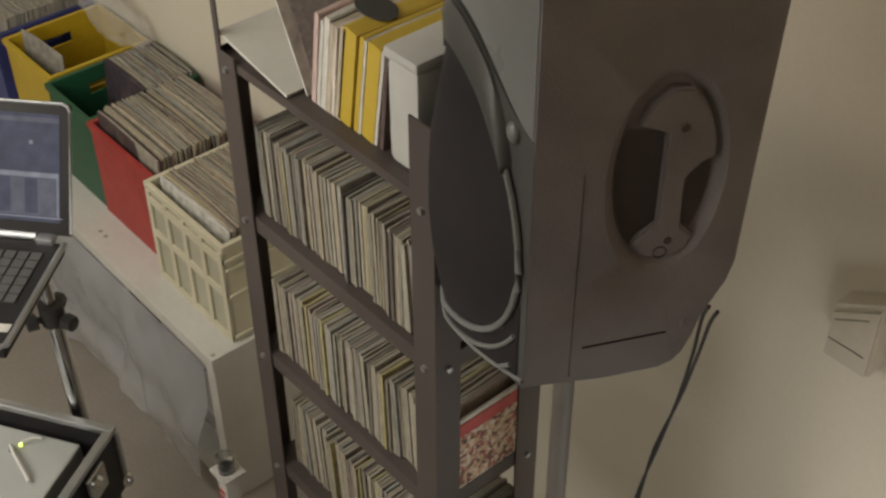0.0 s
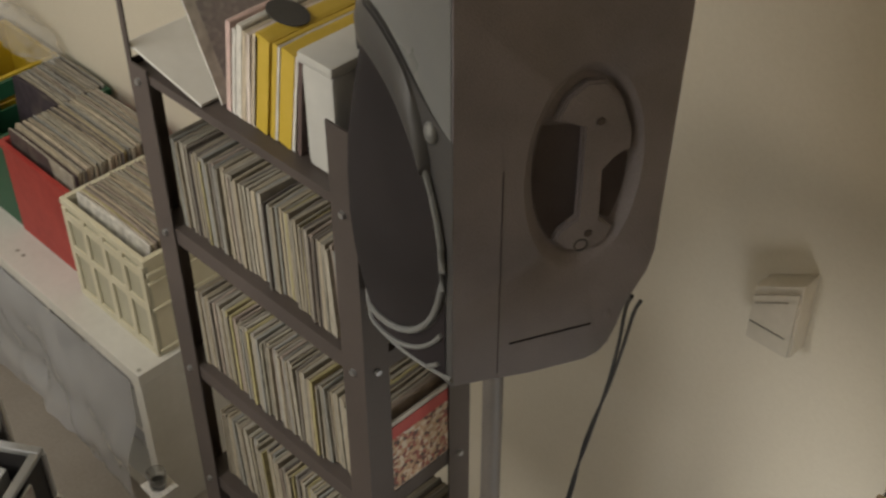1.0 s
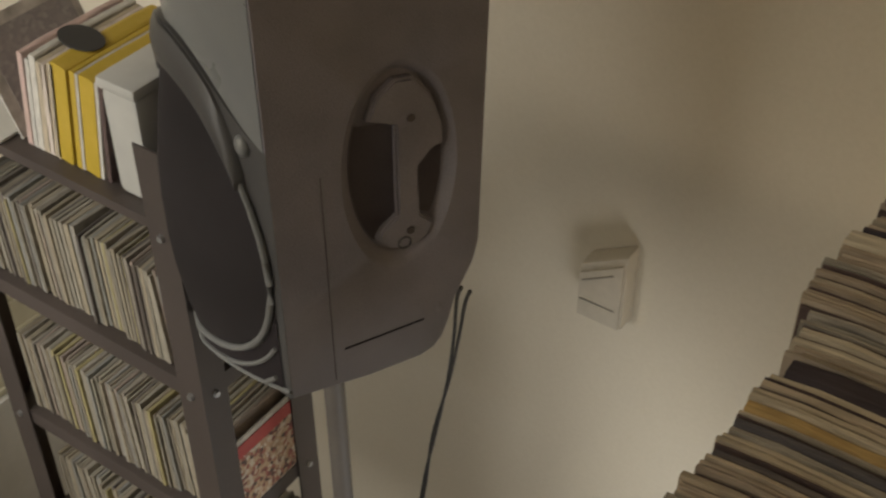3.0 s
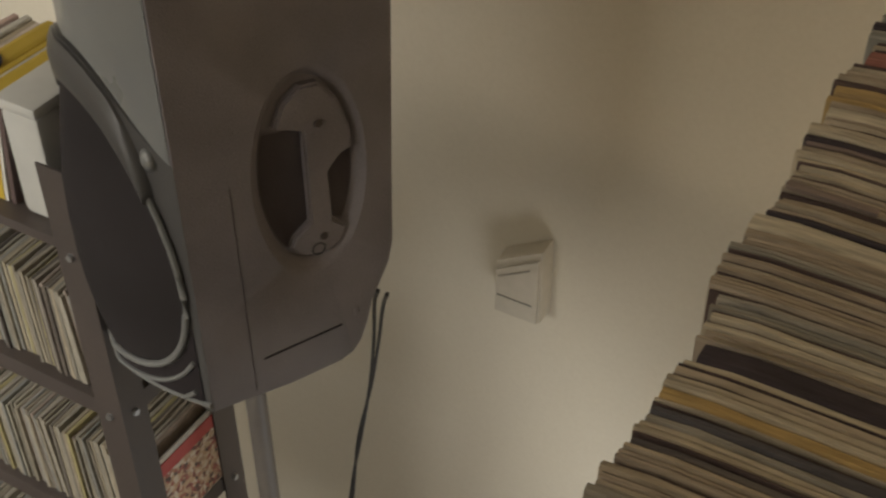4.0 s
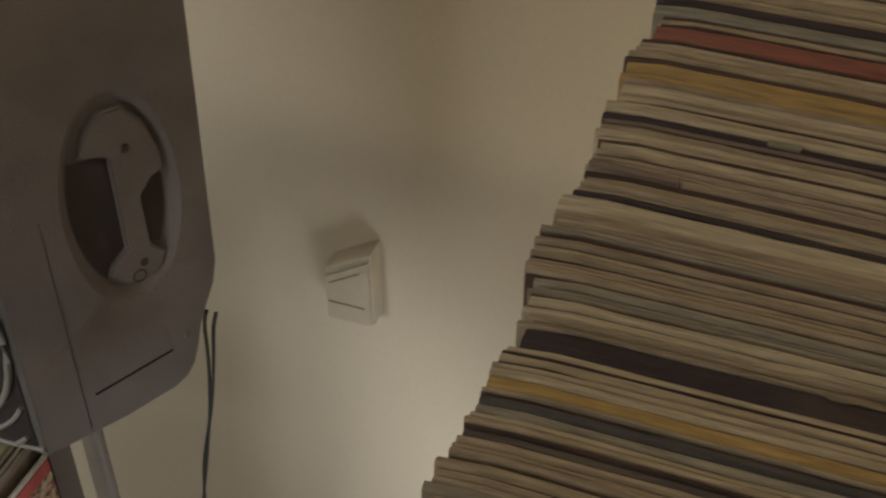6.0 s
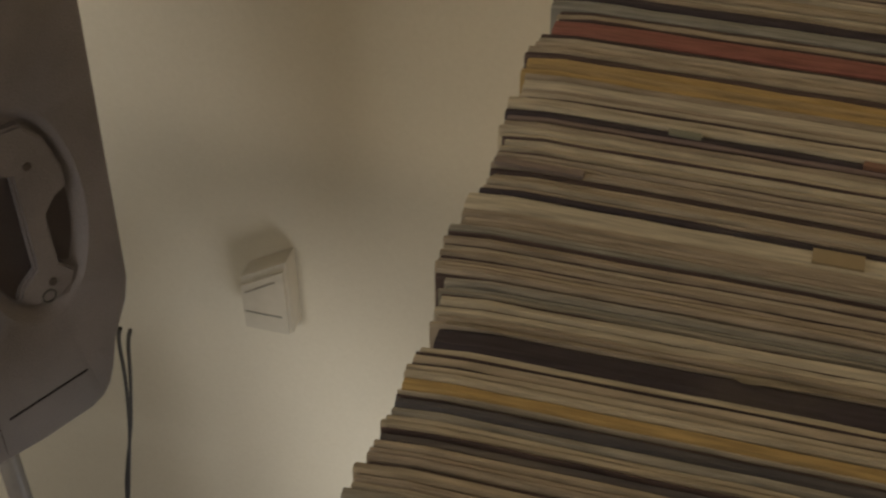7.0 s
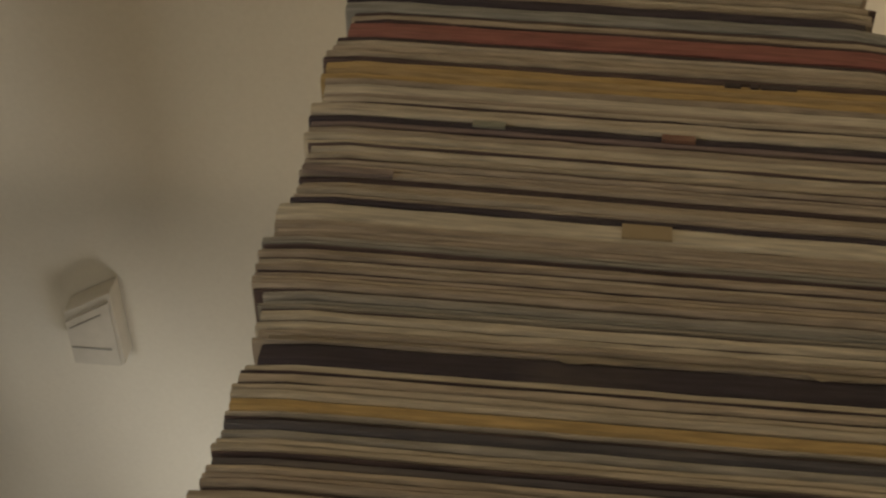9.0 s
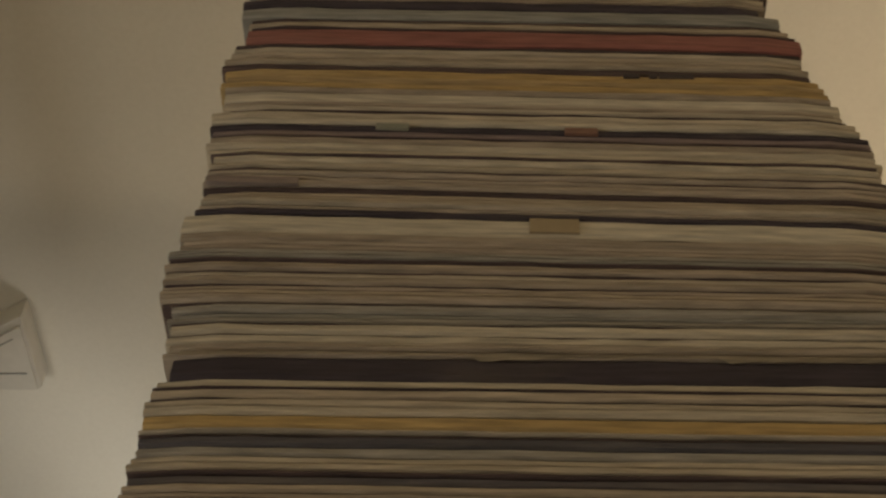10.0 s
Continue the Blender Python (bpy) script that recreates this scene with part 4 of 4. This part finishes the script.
tube(bm, (-0.30, 0.002, 0.004), (-0.046, 0.002, 0.004), 0.0085, seg=14)
part("hinge_bar", bm, M_ALU, laptop, "long silver hinge bar", smooth=True)

lstand = thing("laptop_stand", pose(-1.80, 0.595, 0), "chrome laptop stand with black clamp knobs", "stand")
bm = bmesh.new()
tube(bm, (0, 0, 0.0), (0, 0, 1.26), 0.016, seg=20)
part("pole", bm, M_CHROME, lstand, smooth=True)
bm = bmesh.new()
tube(bm, (0, 0, 1.22), (0, 0, 1.265), 0.023, seg=20)
part("collar", bm, M_RUBBER, lstand, smooth=True)
tray = part("tray", one_box(-0.06, 0.06, -0.22, 0.03, 1.455, 1.475, bevel=0.004), M_RUBBER, lstand)
tray.matrix_local = pose(0, 0, 0, 0, 0, 41)
bm = bmesh.new()
tube(bm, (0, 0, 1.26), (0, 0, 1.456), 0.012, seg=16)
part("neck", bm, M_CHROME, lstand, smooth=True)
for ang in (20, 140, 260):
    bm = bmesh.new()
    c, q = math.cos(radians(ang)), math.sin(radians(ang))
    tube(bm, (0.016 * c, 0.016 * q, 1.235), (0.03 * c, 0.03 * q, 1.235), 0.007, seg=10)
    tube(bm, (0.03 * c, 0.03 * q, 1.235), (0.05 * c, 0.05 * q, 1.235), 0.017, 0.015, 7)
    part("knob", bm, M_RUBBER, lstand)
part("foot", one_box(-0.04, 0.04, -0.04, 0.04, 0.0, 0.02, bevel=0.005), M_RUBBER, lstand)

# ---------------------------------------------------------------- flight case with a turntable
CASE = Matrix(((0.85, -0.53, 0, -1.698), (0.53, 0.85, 0, 0.618), (0, 0, 1, 0), (0, 0, 0, 1)))
table = thing("table", CASE, "plain dark table under the flight case", "table")
part("tabletop", one_box(-0.56, -0.01, -0.5, -0.01, 0.80, 0.83, bevel=0.003), M_STEEL, table)
for x in (-0.54, -0.07):
    for y in (-0.48, -0.07):
        part("leg", one_box(x, x + 0.04, y, y + 0.04, 0.0, 0.80), M_STEEL, table)
case = thing("flight_case", CASE, "black flight case with aluminium edges and ball corners", "case")
BOTT, RIM = 0.832, 1.0
part("floor_panel", one_box(-0.54, -0.012, -0.46, -0.012, BOTT, BOTT + 0.01), M_LAPB, case)
part("wall_panel", one_box(-0.54, 0, -0.01, 0, BOTT, RIM - 0.004), M_LAPB, case)
part("wall_panel", one_box(-0.54, 0, -0.47, -0.46, BOTT, RIM - 0.004), M_LAPB, case)
part("wall_panel", one_box(-0.01, 0, -0.459, -0.011, BOTT, RIM - 0.004), M_LAPB, case)
part("wall_panel", one_box(-0.55, -0.54, -0.459, -0.011, BOTT, RIM - 0.004), M_LAPB, case)
for a in ((-0.55, 0.004, -0.014, 0.004), (-0.55, 0.004, -0.474, -0.458), (-0.014, 0.004, -0.457, -0.0145), (-0.554, -0.538, -0.457, -0.0145)):
    part("edge_trim", one_box(*a, RIM - 0.012, RIM + 0.002, bevel=0.003), M_ALU, case, "aluminium edge")
for x, y in ((0, 0), (-0.55, 0), (0, -0.47), (-0.55, -0.47)):
    part("corner_post", one_box(x - 0.005, x + 0.006, y - 0.005, y + 0.006, BOTT, RIM - 0.013, bevel=0.003), M_ALU, case)
    bm = bmesh.new()
    bmesh.ops.create_uvsphere(bm, u_segments=14, v_segments=10, radius=0.017, matrix=Matrix.Translation((x, y, BOTT + 0.018)))
    part("ball_corner", bm, M_CHROME, case, smooth=True)
for y in (-0.10, -0.33):
    latch = part("latch", one_box(0.0065, 0.015, y - 0.03, y + 0.03, RIM - 0.08, RIM - 0.015, bevel=0.003), M_CHROME, case, "chrome butterfly latch")
    bm = bmesh.new()
    tube(bm, (0.015, y, RIM - 0.045), (0.024, y, RIM - 0.045), 0.016, 0.012, 14)
    part("turn_key", bm, M_CHROME, latch, smooth=True)
M_DECK = surface("silver_paint", (0.36, 0.37, 0.35), (0.43, 0.44, 0.42), 0.35, grain=400, blotch=7, bump=0.05)
deck = thing("turntable", CASE, "silver turntable with a white tonearm in the flight case", "turntable")
part("plinth", one_box(-0.525, -0.06, -0.445, -0.03, BOTT + 0.0105, 0.965, bevel=0.006), M_DECK, deck)
bm = bmesh.new()
tube(bm, (-0.33, -0.25, 0.966), (-0.33, -0.25, 0.98), 0.15, seg=56)
part("platter", bm, M_RUBBER, deck, smooth=True)
bm = bmesh.new()
tube(bm, (-0.178, -0.084, 0.966), (-0.178, -0.084, 0.974), 0.007, seg=16)
part("arm_base", bm, M_ALU, deck, smooth=True)
bm = bmesh.new()
sweep(bm, [(-0.182, -0.080, 0.976), (-0.16, -0.10, 0.977), (-0.13, -0.124, 0.977), (-0.101, -0.147, 0.974)], 0.0034, 10)
part("tonearm", bm, M_WHITE, deck, "white tonearm", smooth=True)
bm = bmesh.new()
tube(bm, (-0.168, -0.068, 0.9655), (-0.168, -0.068, 0.971), 0.004, seg=10)
part_light = bm
bm = bmesh.new()
sweep(bm, [(-0.166, -0.066, 0.975), (-0.15, -0.052, 0.977), (-0.135, -0.046, 0.974)], 0.0022, 8)
part("cue_lever", bm, M_WHITE, deck, "thin white lever", smooth=True)
bm = part_light
m, n, l, b = nodes_of("lime_light")
b.inputs["Emission Color"].default_value, b.inputs["Emission Strength"].default_value = (0.55, 0.7, 0.05, 1), 1.5
part("pilot_light", bm, m, deck, "small lime-yellow light")

# ---------------------------------------------------------------- glass on a carton
glassm, n, l, b = nodes_of("clear_glass")
b.inputs["Transmission Weight"].default_value, b.inputs["Roughness"].default_value, b.inputs["Base Color"].default_value = 1.0, 0.05, (0.93, 0.95, 0.95, 1)
GX, GY, GZ0 = -1.585, 0.782, 0.85
ped = thing("carton", pose(GX, GY, 0), "tall white carton with red print", "carton")
part("body", one_box(-0.016, 0.016, -0.016, 0.016, 0.0, GZ0 - 0.004, bevel=0.003), M_WHITE, ped)
for k in range(3):
    part("lettering", one_box(-0.012, 0.010 - 0.005 * k, -0.0175, -0.0165, GZ0 - 0.06 - 0.02 * k, GZ0 - 0.05 - 0.02 * k), M_SCARLET, ped, "red bars of unreadable print")
part("flap", one_box(-0.026, 0.029, -0.026, 0.028, GZ0 - 0.0035, GZ0, bevel=0.001), M_WCARD, ped, "white paper square")
bm = bmesh.new()
prof2 = [(0.017, 0.001), (0.020, 0.038), (0.0186, 0.038), (0.0156, 0.004)]
rings = [[bm.verts.new((r * math.cos(6.2832 * k / 24), r * math.sin(6.2832 * k / 24), z)) for k in range(24)] for r, z in prof2]
for r0, r1 in zip(rings, rings[1:]):
    for k in range(24):
        bm.faces.new((r0[k], r0[(k + 1) % 24], r1[(k + 1) % 24], r1[k]))
bm.faces.new(rings[0][::-1])
bm.faces.new(rings[-1])
gl = solid("glass", bm, glassm, "small clear drinking glass on a white carton", "glass", smooth=True)
gl.location = (GX, GY, GZ0)
bm = bmesh.new()
tube(bm, (0, 0, 0.0045), (0, 0, 0.013), 0.0150, 0.0155, 24)
part("drink", bm, M_RUBBER, gl, "dark rest of a drink", smooth=True)

bpy.context.view_layer.update()
